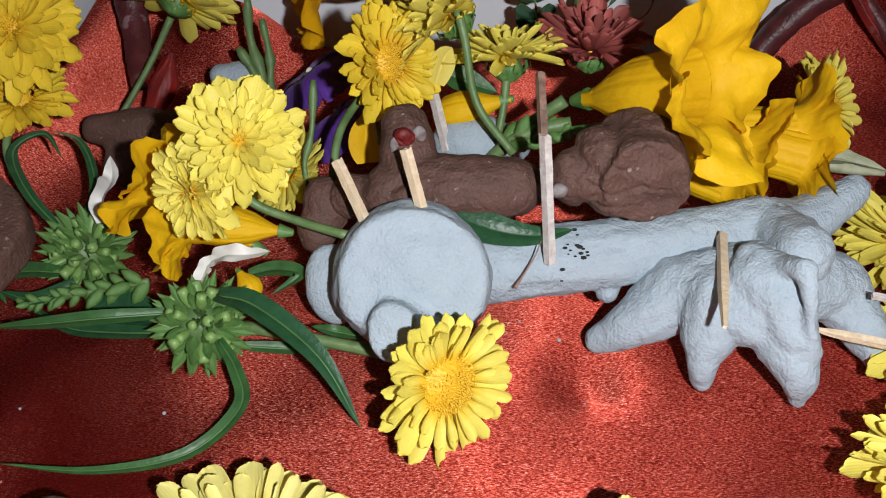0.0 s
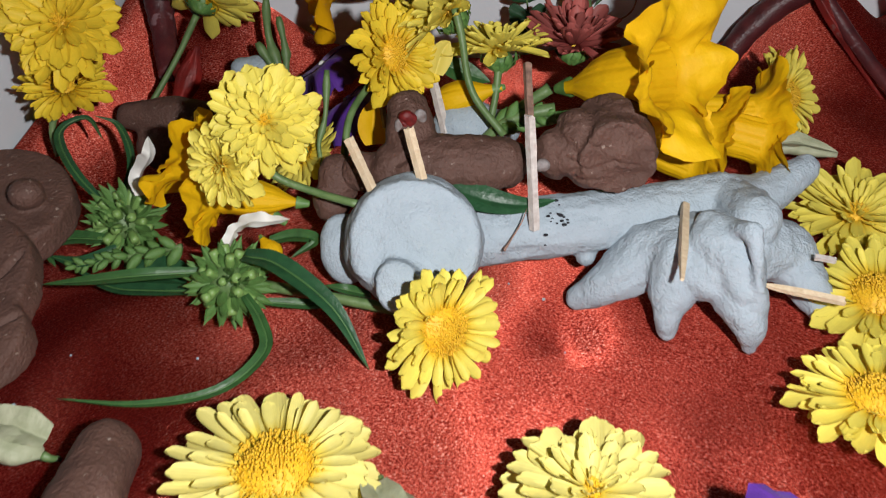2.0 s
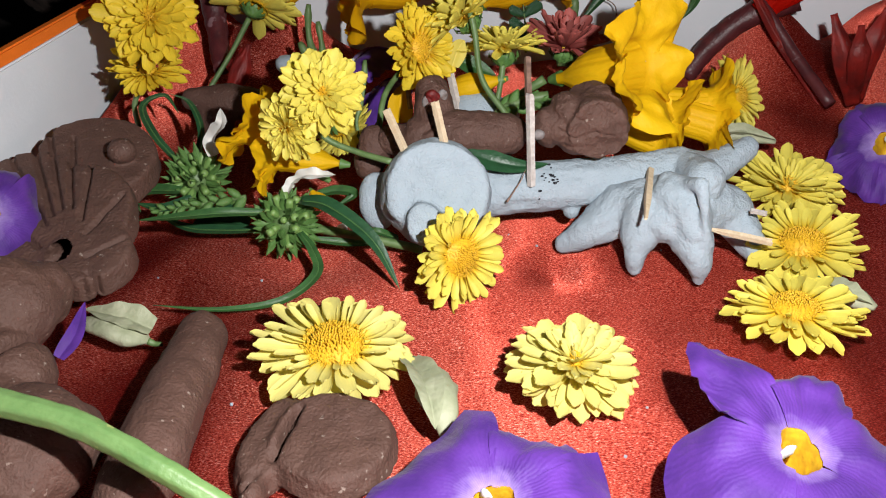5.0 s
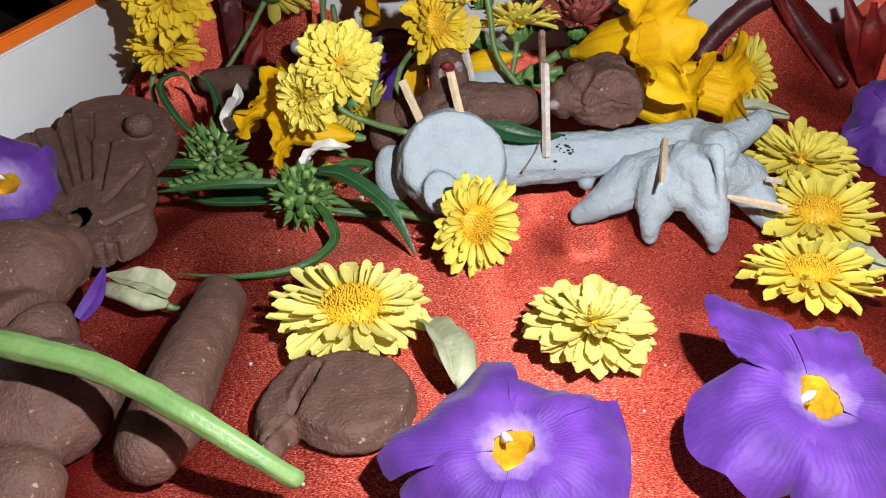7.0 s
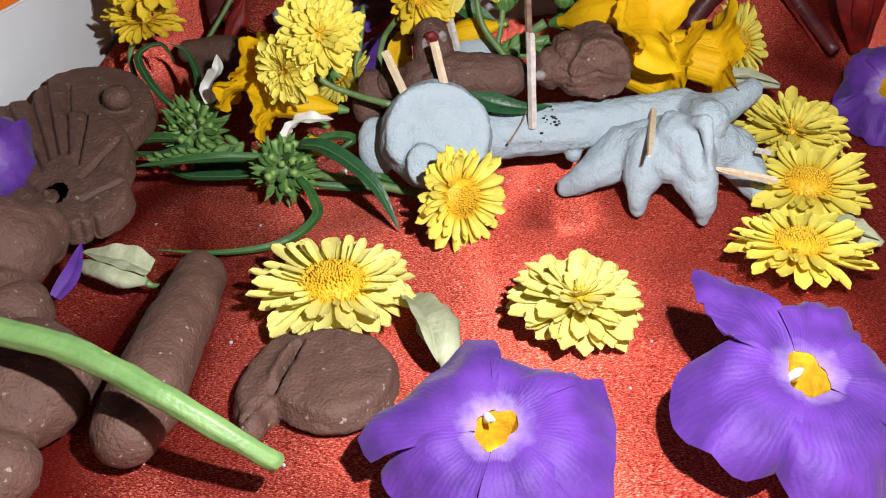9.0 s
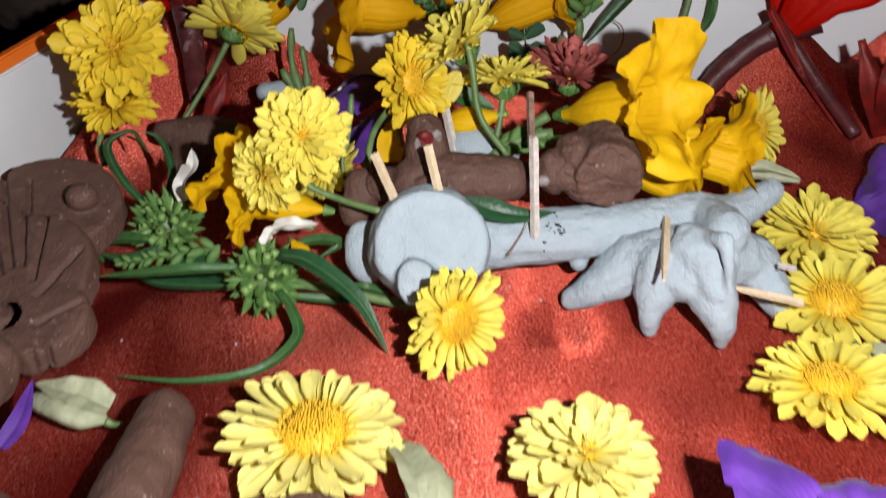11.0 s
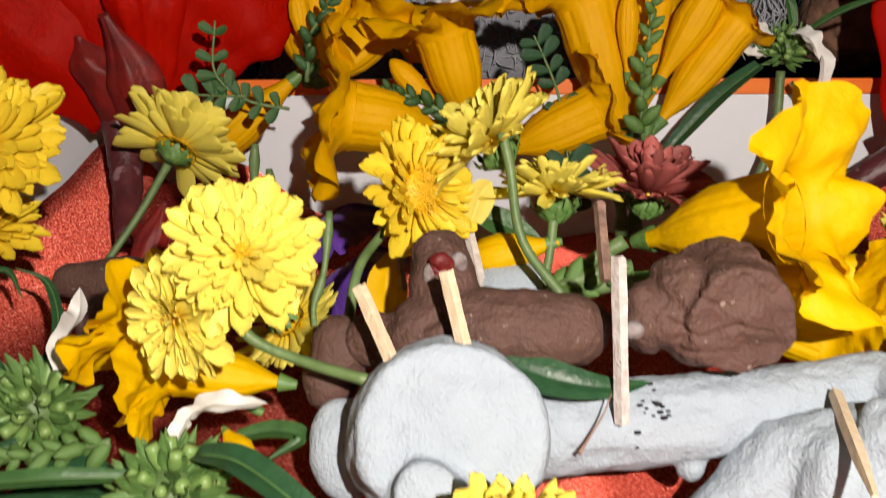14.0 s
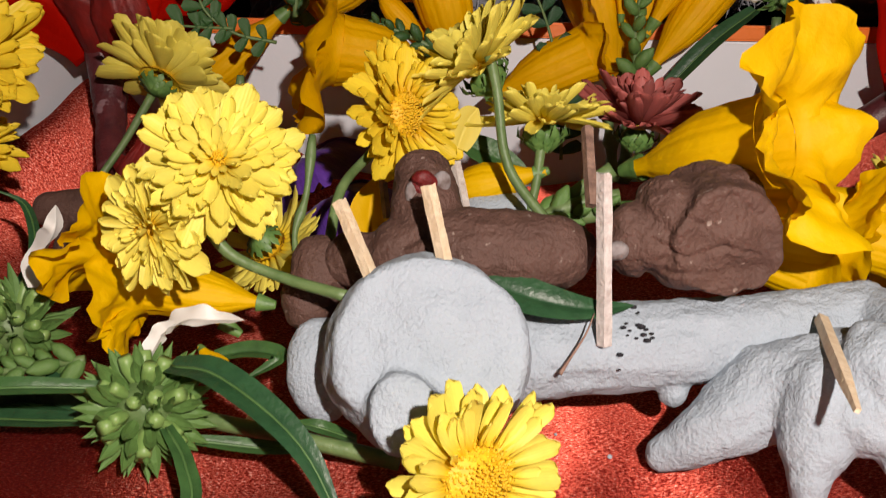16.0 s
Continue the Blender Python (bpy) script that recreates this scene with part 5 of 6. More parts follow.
trumpet("slim closed amber trumpet bud", (0.0005, 0.2720, 0.0484), (-0.0145, 0.2732, 0.0644), 0.0071, 0.0089, TRUMPET_DEEP, False, seed=19)
trumpet("slim closed amber bud beside a bud spike", (0.0513, 0.2830, 0.0562), (0.0506, 0.2837, 0.0813), 0.0067, 0.0089, TRUMPET_DEEP, False, seed=20)
trumpet("slim closed amber bud on a thin stalk", (-0.0379, 0.2830, 0.0648), (-0.0401, 0.2840, 0.0823), 0.0063, 0.0089, TRUMPET_DEEP, False, seed=23)
bud_spike("upright green spike of small buds", [(0.0561, 0.2800, 0.0403), (0.0546, 0.2794, 0.0555), (0.0558, 0.2787, 0.0703), (0.0563, 0.2781, 0.0853)], 0.0062, 22, 5)
bud_spike("thin green spike of small buds", [(-0.0375, 0.2770, 0.0582), (-0.0360, 0.2765, 0.0696), (-0.0318, 0.2762, 0.0773), (-0.0276, 0.2759, 0.0838)], 0.0055, 14, 6, GREEN)
bud_spike("green spike of small buds lying sideways", [(0.0062, 0.2578, 0.0474), (-0.0024, 0.2575, 0.0538), (-0.0097, 0.2574, 0.0571), (-0.0162, 0.2573, 0.0595)], 0.0055, 16, 7, GREEN)
sprig("small toothed green leaflets on a thin stalk", [(-0.0404, 0.2620, 0.0533), (-0.0514, 0.2619, 0.0558), (-0.0589, 0.2616, 0.0630), (-0.0577, 0.2611, 0.0759)], 14, GREEN, 0.0050, 1)
sprig("small toothed green leaflets hanging out", [(-0.0511, 0.2612, 0.0568), (-0.0585, 0.2612, 0.0570), (-0.0673, 0.2612, 0.0575)], 8, GREEN, 0.0055, 4)
sprig("round green leaflets low at the box wall", [(0.0345, 0.2670, 0.0220), (0.0343, 0.2684, 0.0298), (0.0331, 0.2698, 0.0402)], 8, DARK_GREEN, 0.0075, 2)
sprig("round green leaflets on a thin stalk above the rim", [(0.0351, 0.2730, 0.0364), (0.0312, 0.2758, 0.0538), (0.0272, 0.2754, 0.0637), (0.0240, 0.2752, 0.0702)], 12, DARK_GREEN, 0.0062, 3)
leucas("green flower spike with white lips on a tall stem", (0.0978, 0.2920, 0.0638), (0.0, -0.4, 0.9), 0.0080, [
    ([(0.0902, 0.2893, 0.0601), (0.0781, 0.2850, 0.0518), (0.0659, 0.2818, 0.0397), (0.0570, 0.2794, 0.0297)], 0.0085, DARK_GREEN),
    ([(0.1007, 0.2924, 0.0544), (0.1064, 0.2927, 0.0456), (0.1061, 0.2933, 0.0333), (0.0993, 0.2937, 0.0244)], 0.0060, GREEN),
    ([(0.1007, 0.2936, 0.0692), (0.0987, 0.2970, 0.0785), (0.0913, 0.2970, 0.0794), (0.0838, 0.2974, 0.0712)], 0.0052, GREEN),
    ([(0.1033, 0.2918, 0.0687), (0.1119, 0.2867, 0.0752), (0.1240, 0.2817, 0.0808)], 0.0062, GREEN),
], [([(0.0976, 0.2851, 0.0694), (0.1008, 0.2805, 0.0679), (0.1033, 0.2797, 0.0624)], 0.0060), ([(0.1007, 0.2843, 0.0663), (0.1060, 0.2826, 0.0618), (0.1059, 0.2832, 0.0484)], 0.0050),
    ([(0.0932, 0.2900, 0.0668), (0.0880, 0.2899, 0.0702), (0.0831, 0.2898, 0.0720)], 0.0055), ([(0.0919, 0.2902, 0.0627), (0.0879, 0.2902, 0.0628), (0.0837, 0.2901, 0.0645)], 0.0045)],
    [(0.0975, 0.2923, 0.0579), (0.0968, 0.2901, 0.0415), (0.0912, 0.2871, 0.0252), (0.0818, 0.2831, 0.0092)], 3)
mum("white five-petalled flower lying on the yellow blossoms", (0.0025, 0.2800, 0.0785), (0.0, -0.12, 1), 0.0174, [(5, 0.95, 2, 0.06)], 0.05, WHITE_PETAL, "white", 15, seed=30, bracts=(0.09, 0.2), category="flower", name="white_flower", loose=0.2)
for pts, r in (([(-0.0476, 0.2495, 0.0469), (-0.0482, 0.2483, 0.0351), (-0.0453, 0.2433, 0.0249), (-0.0457, 0.2375, 0.0153)], 0.0017), ([(-0.0448, 0.2510, 0.0401), (-0.0435, 0.2479, 0.0290), (-0.0442, 0.2430, 0.0187)], 0.0015),
               ([(0.0477, 0.2770, 0.0347), (0.0494, 0.2756, 0.0249), (0.0495, 0.2707, 0.0149)], 0.0022), ([(0.0543, 0.2792, 0.0405), (0.0544, 0.2771, 0.0277), (0.0531, 0.2723, 0.0140)], 0.0024),
               ([(-0.0515, 0.2459, 0.0339), (-0.0468, 0.2436, 0.0247), (-0.0459, 0.2403, 0.0185)], 0.0018), ([(-0.0254, 0.1810, 0.0227), (-0.0265, 0.1845, 0.0281), (-0.0245, 0.1880, 0.0348), (-0.0236, 0.1932, 0.0450)], 0.0009)):
    stalk("jointed green stalk standing among flowers", pts, [r * 0.5, r * 0.9, r * 0.6, r * 0.65, r * 1.15, r * 0.65, r * 0.75, r * 1.2, r * 0.75], STEM, "flower_stalk")
stalk("thin curled dry thread against the box wall", [(0.0602, 0.2905, 0.0176), (0.0718, 0.2902, 0.0239), (0.0729, 0.2898, 0.0331), (0.0668, 0.2896, 0.0376)], [0.0003, 0.0003, 0.0002], WOOD_BURNT, "fibre", "fibre", 6)


# ---- scarlet flowers ----
def broad_petal(points, widths, up, bulge=0.25, seed=1, across=22, per=14, blunt=False):
    """A broad fleshy petal along a path, with its width given along the way."""
    pts = smooth_path(points, per)
    n = len(pts)
    rows = []
    for i, p in enumerate(pts):
        v = i / (n - 1)
        f = v * (len(widths) - 1)
        k = min(int(f), len(widths) - 2)
        w = widths[k] + (widths[k + 1] - widths[k]) * (0.5 - 0.5 * math.cos(math.pi * (f - k)))
        w *= math.sqrt(max(0.004, 1 - max(0.0, (v - 0.84) / 0.16) ** 2)) if blunt else 1.0
        d = (pts[min(i + 1, n - 1)] - pts[max(i - 1, 0)]).normalized()
        s = d.cross(Vector(up)).normalized()
        nn = s.cross(d)
        row = []
        for j in range(across + 1):
            u = 2 * j / across - 1
            h = w * bulge * (1 - u * u) + 0.10 * w * noise.noise(Vector((u * 1.7 + seed * 5, v * 2.3, seed))) + 0.02 * w * noise.noise(Vector((u * 9 + seed, v * 1.5, seed)))
            row.append(p + s * u * w * 0.5 + nn * h)
        rows.append(row)
    bm = grid(rows)
    bmesh.ops.solidify(bm, geom=list(bm.faces), thickness=0.0006)
    return bm


def scarlet(label, petals, sepals, stems):
    root = thing("scarlet_flower", label, "flower", None, "scarlet flowers")
    for k, (pts, w, up) in enumerate(petals):
        part("petal", broad_petal(pts, w, up, 0.16, k + 3, blunt=True), SCARLET, root, "broad fleshy scarlet petal")
    for k, (pts, w) in enumerate(sepals):
        part("sepal", broad_petal(pts, w, (0.1, -1, 0.1), 0.3, k), RED_SEPAL, root, "stiff dull red sepal")
    for pts, r in stems:
        part("stem", tube_bm(pts, r, 14, rough=0.15), MAROON, root, "thick maroon stem")
    return root


scarlet("large scarlet flower with a maroon cup standing at the box corner", [
    ([(-0.0918, 0.2770, 0.0479), (-0.1074, 0.2761, 0.0703), (-0.1209, 0.2739, 0.0812), (-0.1442, 0.2719, 0.0874)], [0.0125, 0.0447, 0.0572, 0.0519], (0.1, -1, 0.2)),
    ([(-0.1478, 0.2860, 0.0928), (-0.1161, 0.2862, 0.0866), (-0.0889, 0.2872, 0.0803), (-0.0666, 0.2902, 0.0719)], [0.0536, 0.0563, 0.0474, 0.0411], (0.1, -1, 0.2)),
    ([(-0.0884, 0.2789, 0.0455), (-0.0888, 0.2781, 0.0638), (-0.0880, 0.2781, 0.0844), (-0.0833, 0.2819, 0.1004)], [0.0125, 0.0286, 0.0393, 0.0376], (0.1, -1, 0.2)),
    ([(-0.0805, 0.2858, 0.0499), (-0.0688, 0.2849, 0.0699), (-0.0579, 0.2862, 0.0807), (-0.0449, 0.2912, 0.0872)], [0.0125, 0.0322, 0.0411, 0.0304], (0.2, -1, 0.2)),
    ([(-0.0815, 0.2733, 0.0505), (-0.0779, 0.2698, 0.0674), (-0.0769, 0.2683, 0.0815), (-0.0803, 0.2778, 0.0916)], [0.0107, 0.0161, 0.0215, 0.0224], (0.0, -1, 0.2)),
], [([(-0.0873, 0.2755, 0.0416), (-0.0889, 0.2712, 0.0578), (-0.0927, 0.2691, 0.0647), (-0.0954, 0.2688, 0.0718)], [0.0080, 0.0134, 0.0116, 0.0018]),
    ([(-0.0854, 0.2745, 0.0419), (-0.0808, 0.2675, 0.0587), (-0.0871, 0.2659, 0.0777)], [0.0089, 0.0152, 0.0027]),
    ([(-0.0804, 0.2493, 0.0261), (-0.0758, 0.2476, 0.0236), (-0.0726, 0.2490, 0.0308)], [0.0036, 0.0072, 0.0027]),
    ([(-0.0774, 0.2407, 0.0176), (-0.0741, 0.2440, 0.0237), (-0.0704, 0.2471, 0.0330)], [0.0054, 0.0080, 0.0018])],
    [([(-0.0828, 0.2531, 0.0211), (-0.0857, 0.2644, 0.0293), (-0.0876, 0.2729, 0.0392), (-0.0887, 0.2768, 0.0512)], [0.0036, 0.0038, 0.0050, 0.0058])])
scarlet("large scarlet flower leaning over the box wall, maroon stem", [
    ([(0.1310, 0.2770, 0.0356), (0.1343, 0.2851, 0.0543), (0.1387, 0.2915, 0.0735), (0.1411, 0.2968, 0.0962)], [0.0107, 0.0197, 0.0322, 0.0412], (-0.3, -1, 0.2)),
    ([(0.1343, 0.2759, 0.0607), (0.1426, 0.2753, 0.0752), (0.1505, 0.2746, 0.0891), (0.1595, 0.2743, 0.0958)], [0.0143, 0.0322, 0.0394, 0.0179], (-0.2, -1, 0.3)),
    ([(0.1255, 0.2680, 0.0370), (0.1352, 0.2656, 0.0507), (0.1466, 0.2633, 0.0612), (0.1589, 0.2629, 0.0690)], [0.0090, 0.0179, 0.0269, 0.0269], (-0.2, -1, 0.4)),
], [([(0.1204, 0.2676, 0.0467), (0.1303, 0.2593, 0.0306), (0.1403, 0.2527, 0.0177), (0.1513, 0.2443, 0.0037)], [0.0031, 0.0045, 0.0049, 0.0054])],
    [([(0.1017, 0.2765, 0.0079), (0.1104, 0.2777, 0.0207), (0.1239, 0.2772, 0.0327), (0.1404, 0.2749, 0.0419)], [0.0039, 0.0043, 0.0047, 0.0067])])
scarlet("withered maroon flower cup standing on the satin", [], [
    ([(0.1547, 0.2357, 0.0127), (0.1453, 0.2296, 0.0312), (0.1396, 0.2334, 0.0466)], [0.0072, 0.0090, 0.0027]),
    ([(0.1567, 0.2383, 0.0128), (0.1536, 0.2294, 0.0354), (0.1575, 0.2315, 0.0491)], [0.0072, 0.0099, 0.0027]),
    ([(0.1557, 0.2383, 0.0128), (0.1483, 0.2250, 0.0327), (0.1481, 0.2281, 0.0441)], [0.0072, 0.0090, 0.0027])],
    [([(0.1238, 0.2697, 0.0432), (0.1371, 0.2525, 0.0237), (0.1460, 0.2349, 0.0119)], [0.0020, 0.0022, 0.0023])])


# ---- folded cloths and the room behind ----
def bolt(name, label, a, b, depth, height, mat, sag=0.004, seed=1, category="folded cloth", rough=0.0, threads=0):
    """A folded cloth: a slab with a rounded front fold, uneven along its length."""
    a, b = Vector(a), Vector(b)
    n = 48
    rows = []
    for i in range(n + 1):
        v = i / n
        c = a.lerp(b, v)
        row = []
        for j in range(25):
            t = j / 24 * math.pi * 1.0
            y = c.y + depth * (1 - math.sin(t) ** 0.6) * 0.5 if j not in (0, 24) else c.y + depth
            z = c.z - math.cos(t) * height * 0.5
            q = Vector((c.x, y, z))
            k = noise.noise(Vector((v * 5 + seed * 9, t, seed)))
            q += Vector((0, -1, 0.3)) * sag * k
            if rough:
                q += Vector((0, -1, 0.4)) * rough * (noise.noise(q * 90) + 0.6 * noise.noise(q * 230))
            row.append(q)
        rows.append(row)
    ob = tagged(part(name, grid(rows), mat), label, category, "folded cloths")
    if threads:                                      # frayed loops of thread all over the front
        rnd = random.Random(seed)
        bm = bmesh.new()
        for k in range(threads):
            p = rows[rnd.randrange(n + 1)][rnd.randrange(3, 24)] + Vector((rnd.uniform(-0.002, 0.002), -0.0004, rnd.uniform(-0.001, 0.001)))
            d = Vector((rnd.gauss(0, 0.45), -0.12, rnd.gauss(-0.8, 0.4))).normalized() * rnd.uniform(0.004, 0.010)
            bow = Vector((rnd.gauss(0, 1), -0.8, rnd.gauss(0, 1))) * 0.0018
            extra = tube_bm([p, p + d * 0.5 + bow, p + d], [0.00034, 0.00042, 0.00018], 4, 3, caps=False)
            base = [bm.verts.new(v.co) for v in extra.verts]
            extra.verts.index_update()
            for f in extra.faces:
                bm.faces.new([base[v.index] for v in f.verts])
            extra.free()
        tagged(part("fringe", bm, THREAD, ob, "loose white threads"), kind="stuff")
    return ob


def striped(name, stops):
    """Colour bands along x in metres."""
    m = material(name, (1, 1, 1), 0.9, bump=0.5, bump_scale=1500)
    n, l = m.node_tree.nodes, m.node_tree.links
    tex = [x for x in n if x.type == "TEX_COORD"][0]
    sep = n.new("ShaderNodeSeparateXYZ")
    l.new(tex.outputs["Object"], sep.inputs[0])
    rng = n.new("ShaderNodeMapRange")
    rng.inputs["From Min"].default_value, rng.inputs["From Max"].default_value = -0.07, 0.12
    l.new(sep.outputs["X"], rng.inputs["Value"])
    ramp = n.new("ShaderNodeValToRGB")
    ramp.color_ramp.interpolation = "CONSTANT"
    for k, (at, col) in enumerate(stops):
        e = ramp.color_ramp.elements[k] if k < 2 else ramp.color_ramp.elements.new(at)
        e.position, e.color = at, (*col, 1)
    l.new(rng.outputs["Result"], ramp.inputs["Fac"])
    l.new(ramp.outputs["Color"], n["Principled BSDF"].inputs["Base Color"])
    return m


def checked(name="printed_cloth", base=(0.74, 0.73, 0.69), scale=60, line=0.03, slant=0):
    """Cloth printed with thin black cross lines."""
    m = material(name, base, 0.9, bump=0.4, bump_scale=1500)
    n, l = m.node_tree.nodes, m.node_tree.links
    tex = [x for x in n if x.type == "TEX_COORD"][0]
    br = n.new("ShaderNodeTexBrick")
    br.offset = 0
    br.inputs["Scale"].default_value, br.inputs["Mortar Size"].default_value = scale, line
    br.inputs["Brick Width"].default_value, br.inputs["Row Height"].default_value = 0.55, 0.55
    br.inputs["Color1"].default_value = br.inputs["Color2"].default_value = (*base, 1)
    br.inputs["Mortar"].default_value = (0.02, 0.02, 0.025, 1)
    mp = n.new("ShaderNodeMapping")
    mp.inputs["Rotation"].default_value = (radians(90), 0, radians(slant))
    l.new(tex.outputs["Object"], mp.inputs["Vector"])
    l.new(mp.outputs["Vector"], br.inputs["Vector"])
    l.new(br.outputs["Color"], n["Principled BSDF"].inputs["Base Color"])
    return m


PEACH, MINT = (0.60, 0.38, 0.20), (0.12, 0.30, 0.22)
THREAD = material("white_thread", (0.50, 0.51, 0.55), 0.9, dark=(0.30, 0.31, 0.35), scale=80)
LACE = material("grey_white_lace", (0.42, 0.43, 0.47), 0.9, dark=(0.18, 0.19, 0.22), scale=70, spread=0.5, bump=1.0, bump_scale=420, second=((0.05, 0.05, 0.07), 190, 0.66))
BLUE_CLOTH = material("blue_cloth", (0.02, 0.08, 0.34), 0.85, scale=90, bump=0.4)
NAVY = material("navy_cloth", (0.015, 0.03, 0.10), 0.9, dark=(0.006, 0.008, 0.02), scale=40, bump=0.4)
COIR = material("coconut_fibre", (0.22, 0.11, 0.065), 0.9, dark=(0.09, 0.04, 0.025), scale=140, spread=0.4, bump=1.0, bump_scale=500)
# a mid-grey cloth; the shadow over it is put into this near-black colour
SHADED_GREY = material("shaded_grey_cloth", (0.022, 0.023, 0.030), 0.9, dark=(0.008, 0.008, 0.012), scale=30, bump=0.5)
BLACK_INK = material("black_print", (0.015, 0.015, 0.018), 0.9, scale=200)
BARK = material("dark_bark", (0.05, 0.03, 0.022), 0.9, dark=(0.012, 0.008, 0.007), scale=60, spread=0.4, bump=1.0, bump_scale=300)
OCHRE_INK = checked("ochre_print", (0.42, 0.31, 0.04), 220, 0.07, 40)
bolt("lace_cloth", "folded grey-white lace cloth with a frayed net edge", (-0.0696, 0.3859, 0.0601), (0.0928, 0.3841, 0.0600), 0.10, 0.0704, LACE, 0.004, 1, rough=0.0035, threads=1500)
bolt("lace_cloth", "rumpled grey-white lace cloth heaped beside folded cloths", (0.0658, 0.3815, 0.0664), (0.1601, 0.3935, 0.0836), 0.10, 0.0453, LACE, 0.006, 2, rough=0.0045, threads=1000)
bolt("striped_cloth", "folded peach and mint striped cloth", (-0.0460, 0.3957, 0.0946), (0.0893, 0.3943, 0.0917), 0.10, 0.0118,
     striped("peach_mint_stripes", [(0.0, MINT), (0.21, PEACH), (0.33, MINT), (0.50, PEACH), (0.66, MINT), (0.82, PEACH)]), 0.002, 3)
bolt("printed_cloth", "folded white cloth printed with black lines", (-0.0299, 0.4058, 0.1049), (0.1258, 0.4042, 0.1006), 0.10, 0.0237, checked(), 0.002, 4)
bolt("peach_cloth", "folded peach cloth edge", (0.0738, 0.4092, 0.1133), (0.1107, 0.4088, 0.1141), 0.10, 0.0091, material("peach_cloth", PEACH, 0.9, scale=60, bump=0.4), 0.002, 5)
bolt("blue_cloth", "folded bright blue cloth on top of the pile", (-0.0284, 0.4076, 0.1173), (0.0844, 0.4064, 0.1146), 0.10, 0.0119, BLUE_CLOTH, 0.002, 6)
bolt("navy_cloth", "dark navy cloth beyond the pile", (0.1230, 0.4656, 0.1184), (0.2384, 0.4644, 0.1141), 0.10, 0.0556, NAVY, 0.006, 7)
bolt("shaded_grey_cloth", "mid-grey cloth with the shade it hangs in darkened into its colour", (-0.1123, 0.4654, 0.0950), (-0.0331, 0.4646, 0.0887), 0.10, 0.0735, SHADED_GREY, 0.010, 8)


def fold(z, height=0.026):
    """How far the front of the printed cloth curves back at a height above its middle."""
    return 0.05 * (1 - max(0.02, 1 - (2 * z / height) ** 2) ** 0.3) - 0.0022


def on_fold(points, width, sharp=0.35):
    """A flat brush stroke laid on the curved front of the cloth."""
    pts = smooth_path([(x, 0, z) for x, z in points], 6)
    n = len(pts)
    rows = []
    for i, p in enumerate(pts):
        d = (pts[min(i + 1, n - 1)] - pts[max(i - 1, 0)]).normalized()
        s = Vector((-d.z, 0, d.x)) * width * (sharp + (1 - sharp) * math.sin(math.pi * i / (n - 1)))
        rows.append([(q.x, fold(q.z), q.z) for q in (p - s, p - s * 0.3, p + s * 0.3, p + s)])
    return grid(rows)


def motif(label, c, rx, rz, mat, turn):
    """A printed leaf on the folded cloth: a black oval with a hatched ochre middle."""
    root = thing("print_motif", label, "printed pattern", Matrix.Translation(c), "printed motifs")
    for name, k, m, dy in (("outline", 1.0, BLACK_INK, 0.0), ("filling", 0.74, mat, -0.0004)):
        rows = []
        for i in range(7):
            row = []
            for j in range(25):
                a = 2 * math.pi * j / 24
                r = k * i / 6 * (1 - 0.16 * math.cos(a)) + 1e-5
                x, z = rx * r * math.cos(a), rz * r * math.sin(a)
                x, z = x * math.cos(turn) - z * math.sin(turn), x * math.sin(turn) + z * math.cos(turn)
                row.append((x, fold(z) + dy, z))
            rows.append(row)
        part(name, grid(rows), m, root)
    return root


motif("large printed leaf in ochre with a black outline", (-0.0049, 0.4050, 0.1032), 0.0150, 0.0080, OCHRE_INK, 0.5)
motif("smaller printed leaf in ochre with a black outline", (0.0173, 0.4050, 0.1020), 0.0089, 0.0073, OCHRE_INK, 1.4)


def strokes(label, c, lines, width):
    """Brush-like black strokes printed on the cloth."""
    root = thing("print_motif", label, "printed pattern", Matrix.Translation(c), "printed motifs")
    for pts in lines:
        part("stroke", on_fold(pts, width), BLACK_INK, root)
    return root


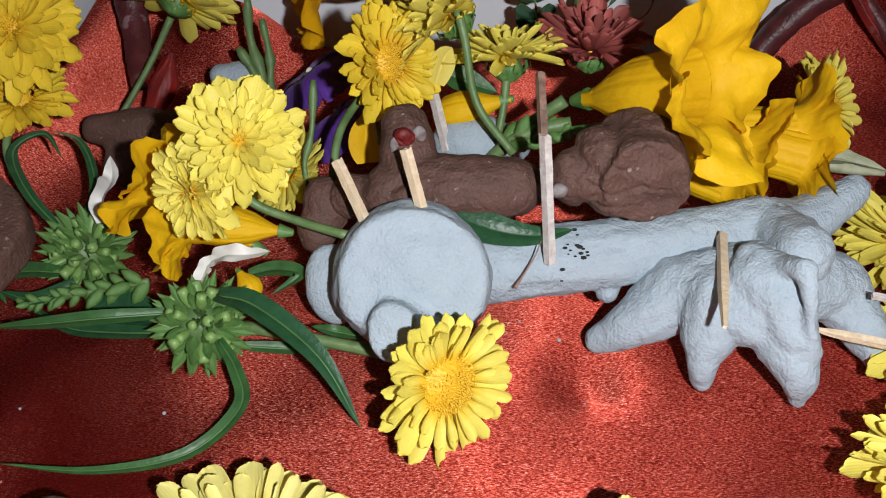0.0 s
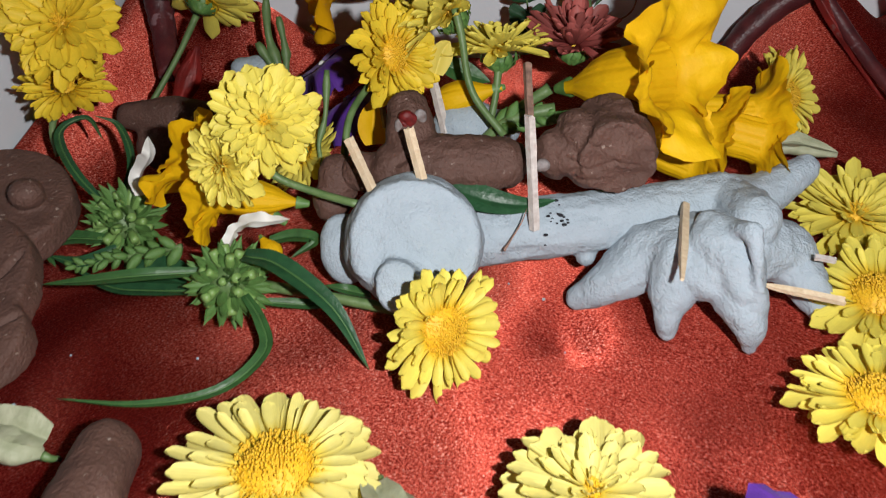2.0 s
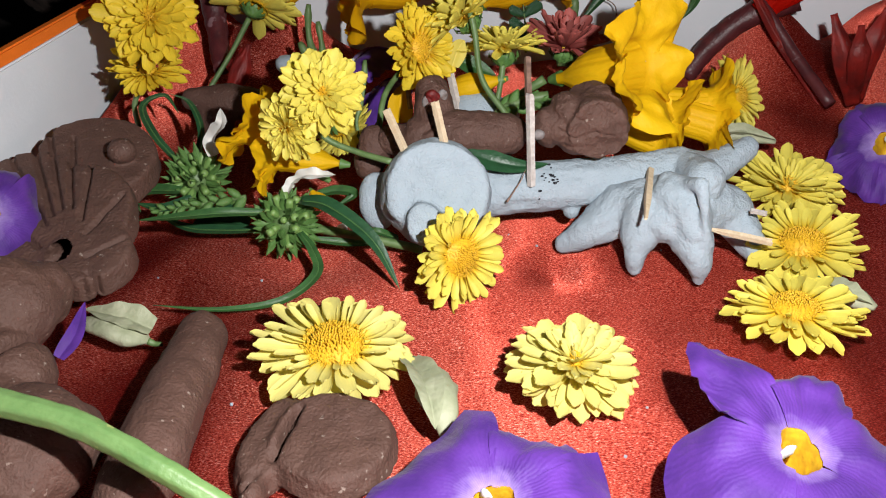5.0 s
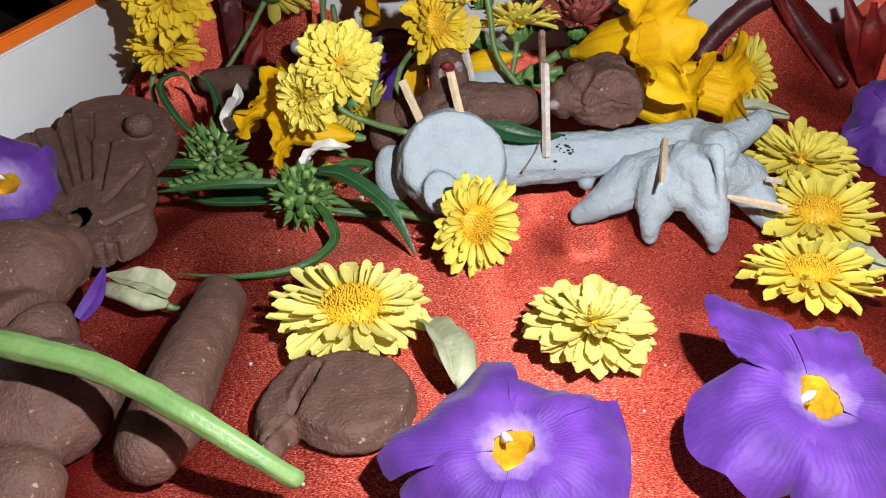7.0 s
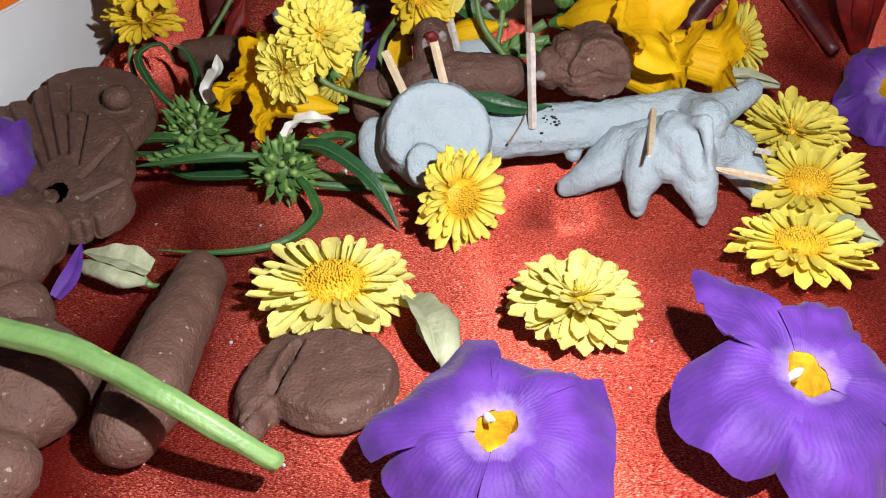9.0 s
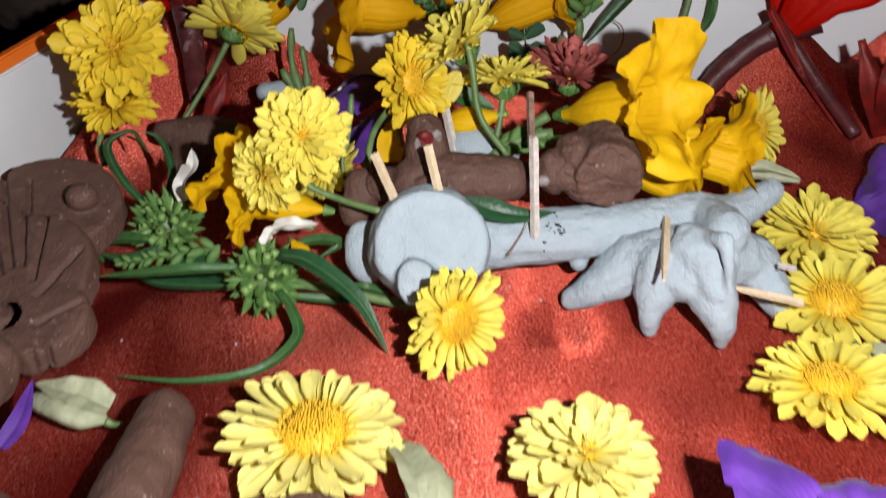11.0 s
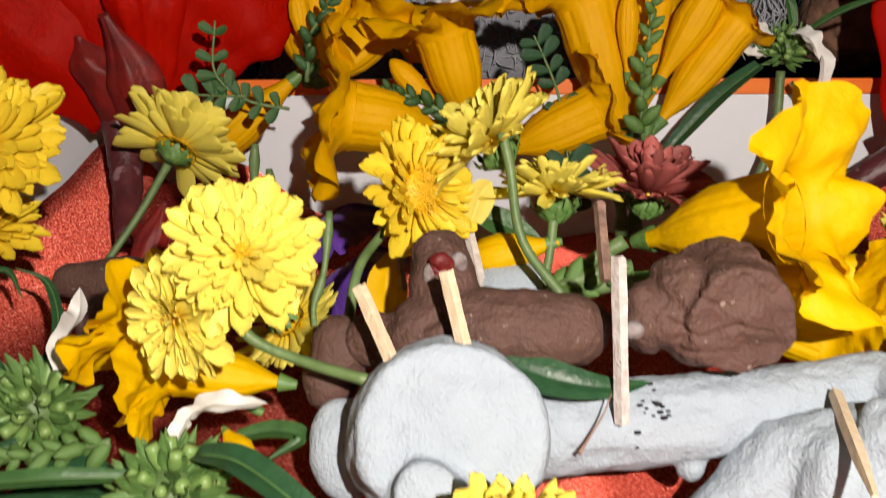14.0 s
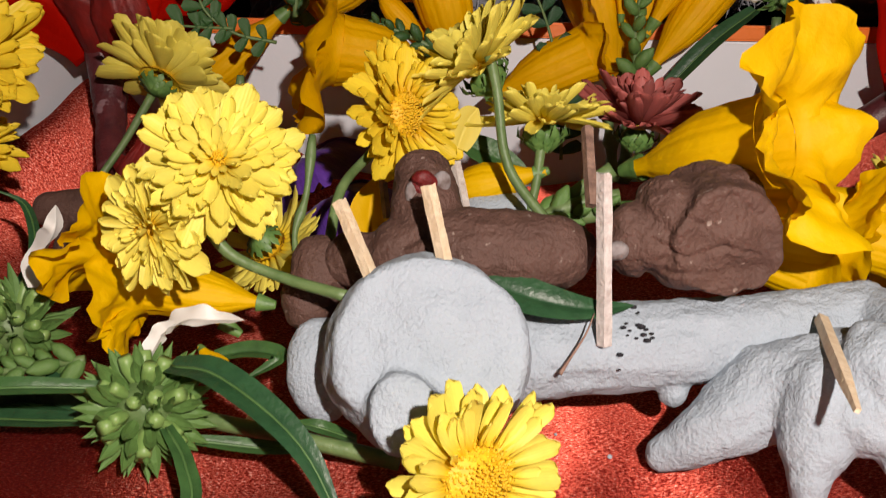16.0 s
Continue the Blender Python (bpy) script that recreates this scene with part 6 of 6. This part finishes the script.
strokes("bold black printed strokes on white cloth", (0.0512, 0.4050, 0.1027), [((-0.016, 0.011), (-0.017, 0.0), (-0.013, -0.011)), ((-0.010, 0.010), (-0.006, 0.006), (-0.004, 0.003)), ((-0.003, -0.011), (0.003, -0.007), (0.008, -0.006)), ((0.011, 0.011), (0.0115, 0.0), (0.010, -0.011)), ((0.021, 0.011), (0.021, 0.0), (0.021, -0.011))], 0.0011)
strokes("black printed arch with fine lines", (0.0880, 0.4050, 0.1021), [((-0.009, 0.011), (-0.009, 0.001), (-0.002, -0.004), (0.008, -0.002), (0.010, 0.011))], 0.0012)
strokes("fine black printed veins", (0.0846, 0.4050, 0.1021), [((-0.018, 0.004), (-0.012, 0.001), (-0.006, -0.004)), ((-0.016, -0.004), (-0.010, -0.006), (-0.003, -0.009)), ((-0.002, -0.010), (0.004, -0.008), (0.010, -0.010)), ((0.000, 0.010), (0.000, 0.003), (0.001, -0.002)), ((0.005, 0.010), (0.005, 0.003), (0.005, -0.002)), ((-0.003, 0.005), (0.003, 0.004), (0.009, 0.005))], 0.00035)
strokes("curling grey printed scrolls", (0.1088, 0.4050, 0.1008), [((-0.008, -0.008), (-0.004, -0.001), (-0.008, 0.003), (-0.006, 0.008)), ((0.0, 0.009), (0.005, 0.004), (0.0, -0.001), (-0.004, 0.004), (0.0, 0.009)), ((0.0, 0.0065), (0.0025, 0.004), (0.0, 0.0015), (-0.002, 0.004), (0.0, 0.0065)), ((0.002, -0.008), (0.006, -0.003), (0.009, -0.007)), ((-0.003, -0.009), (0.0, -0.004), (0.003, -0.006))], 0.0004)
clay("coconut_husk", [("limb", [(0.1429, 0.3582, 0.0660, 0.0177), (0.1579, 0.3663, 0.0829, 0.0230), (0.1765, 0.3744, 0.0979, 0.0301)])], COIR, "brown fibrous coconut husk standing beside the lace", "coconut husk", vox=0.0012, lumps=0.003, lump_scale=55, cracks=0.0015)
clay("dark_bark", [("limb", [(-0.1852, 0.3850, 0.0316, 0.0313), (-0.1627, 0.4001, 0.1081, 0.0304), (-0.1500, 0.4169, 0.1370, 0.0268)])], BARK, "dark brown barky husk in the shade", "husk", vox=0.0025, lumps=0.004, lump_scale=40)

FLOORING = material("dark_floor", (0.06, 0.05, 0.045), 0.8, scale=12, bump=0.3, bump_scale=200)
for name, mat, loc, size in (("floor", FLOORING, (0, 0.25, -0.0485), (1.3, 1.3, 0.02)), ("wall_back", SOOT, (0, 0.72, 0.16), (1.3, 0.03, 0.40))):
    bm = bmesh.new()
    bmesh.ops.create_cube(bm, size=1, matrix=Matrix.Translation(loc) @ Matrix.Diagonal((*size, 1)))
    tagged(part(name, bm, mat, None, "", False), "plain dark surface behind and under the box", name.split("_")[0], kind="structure")
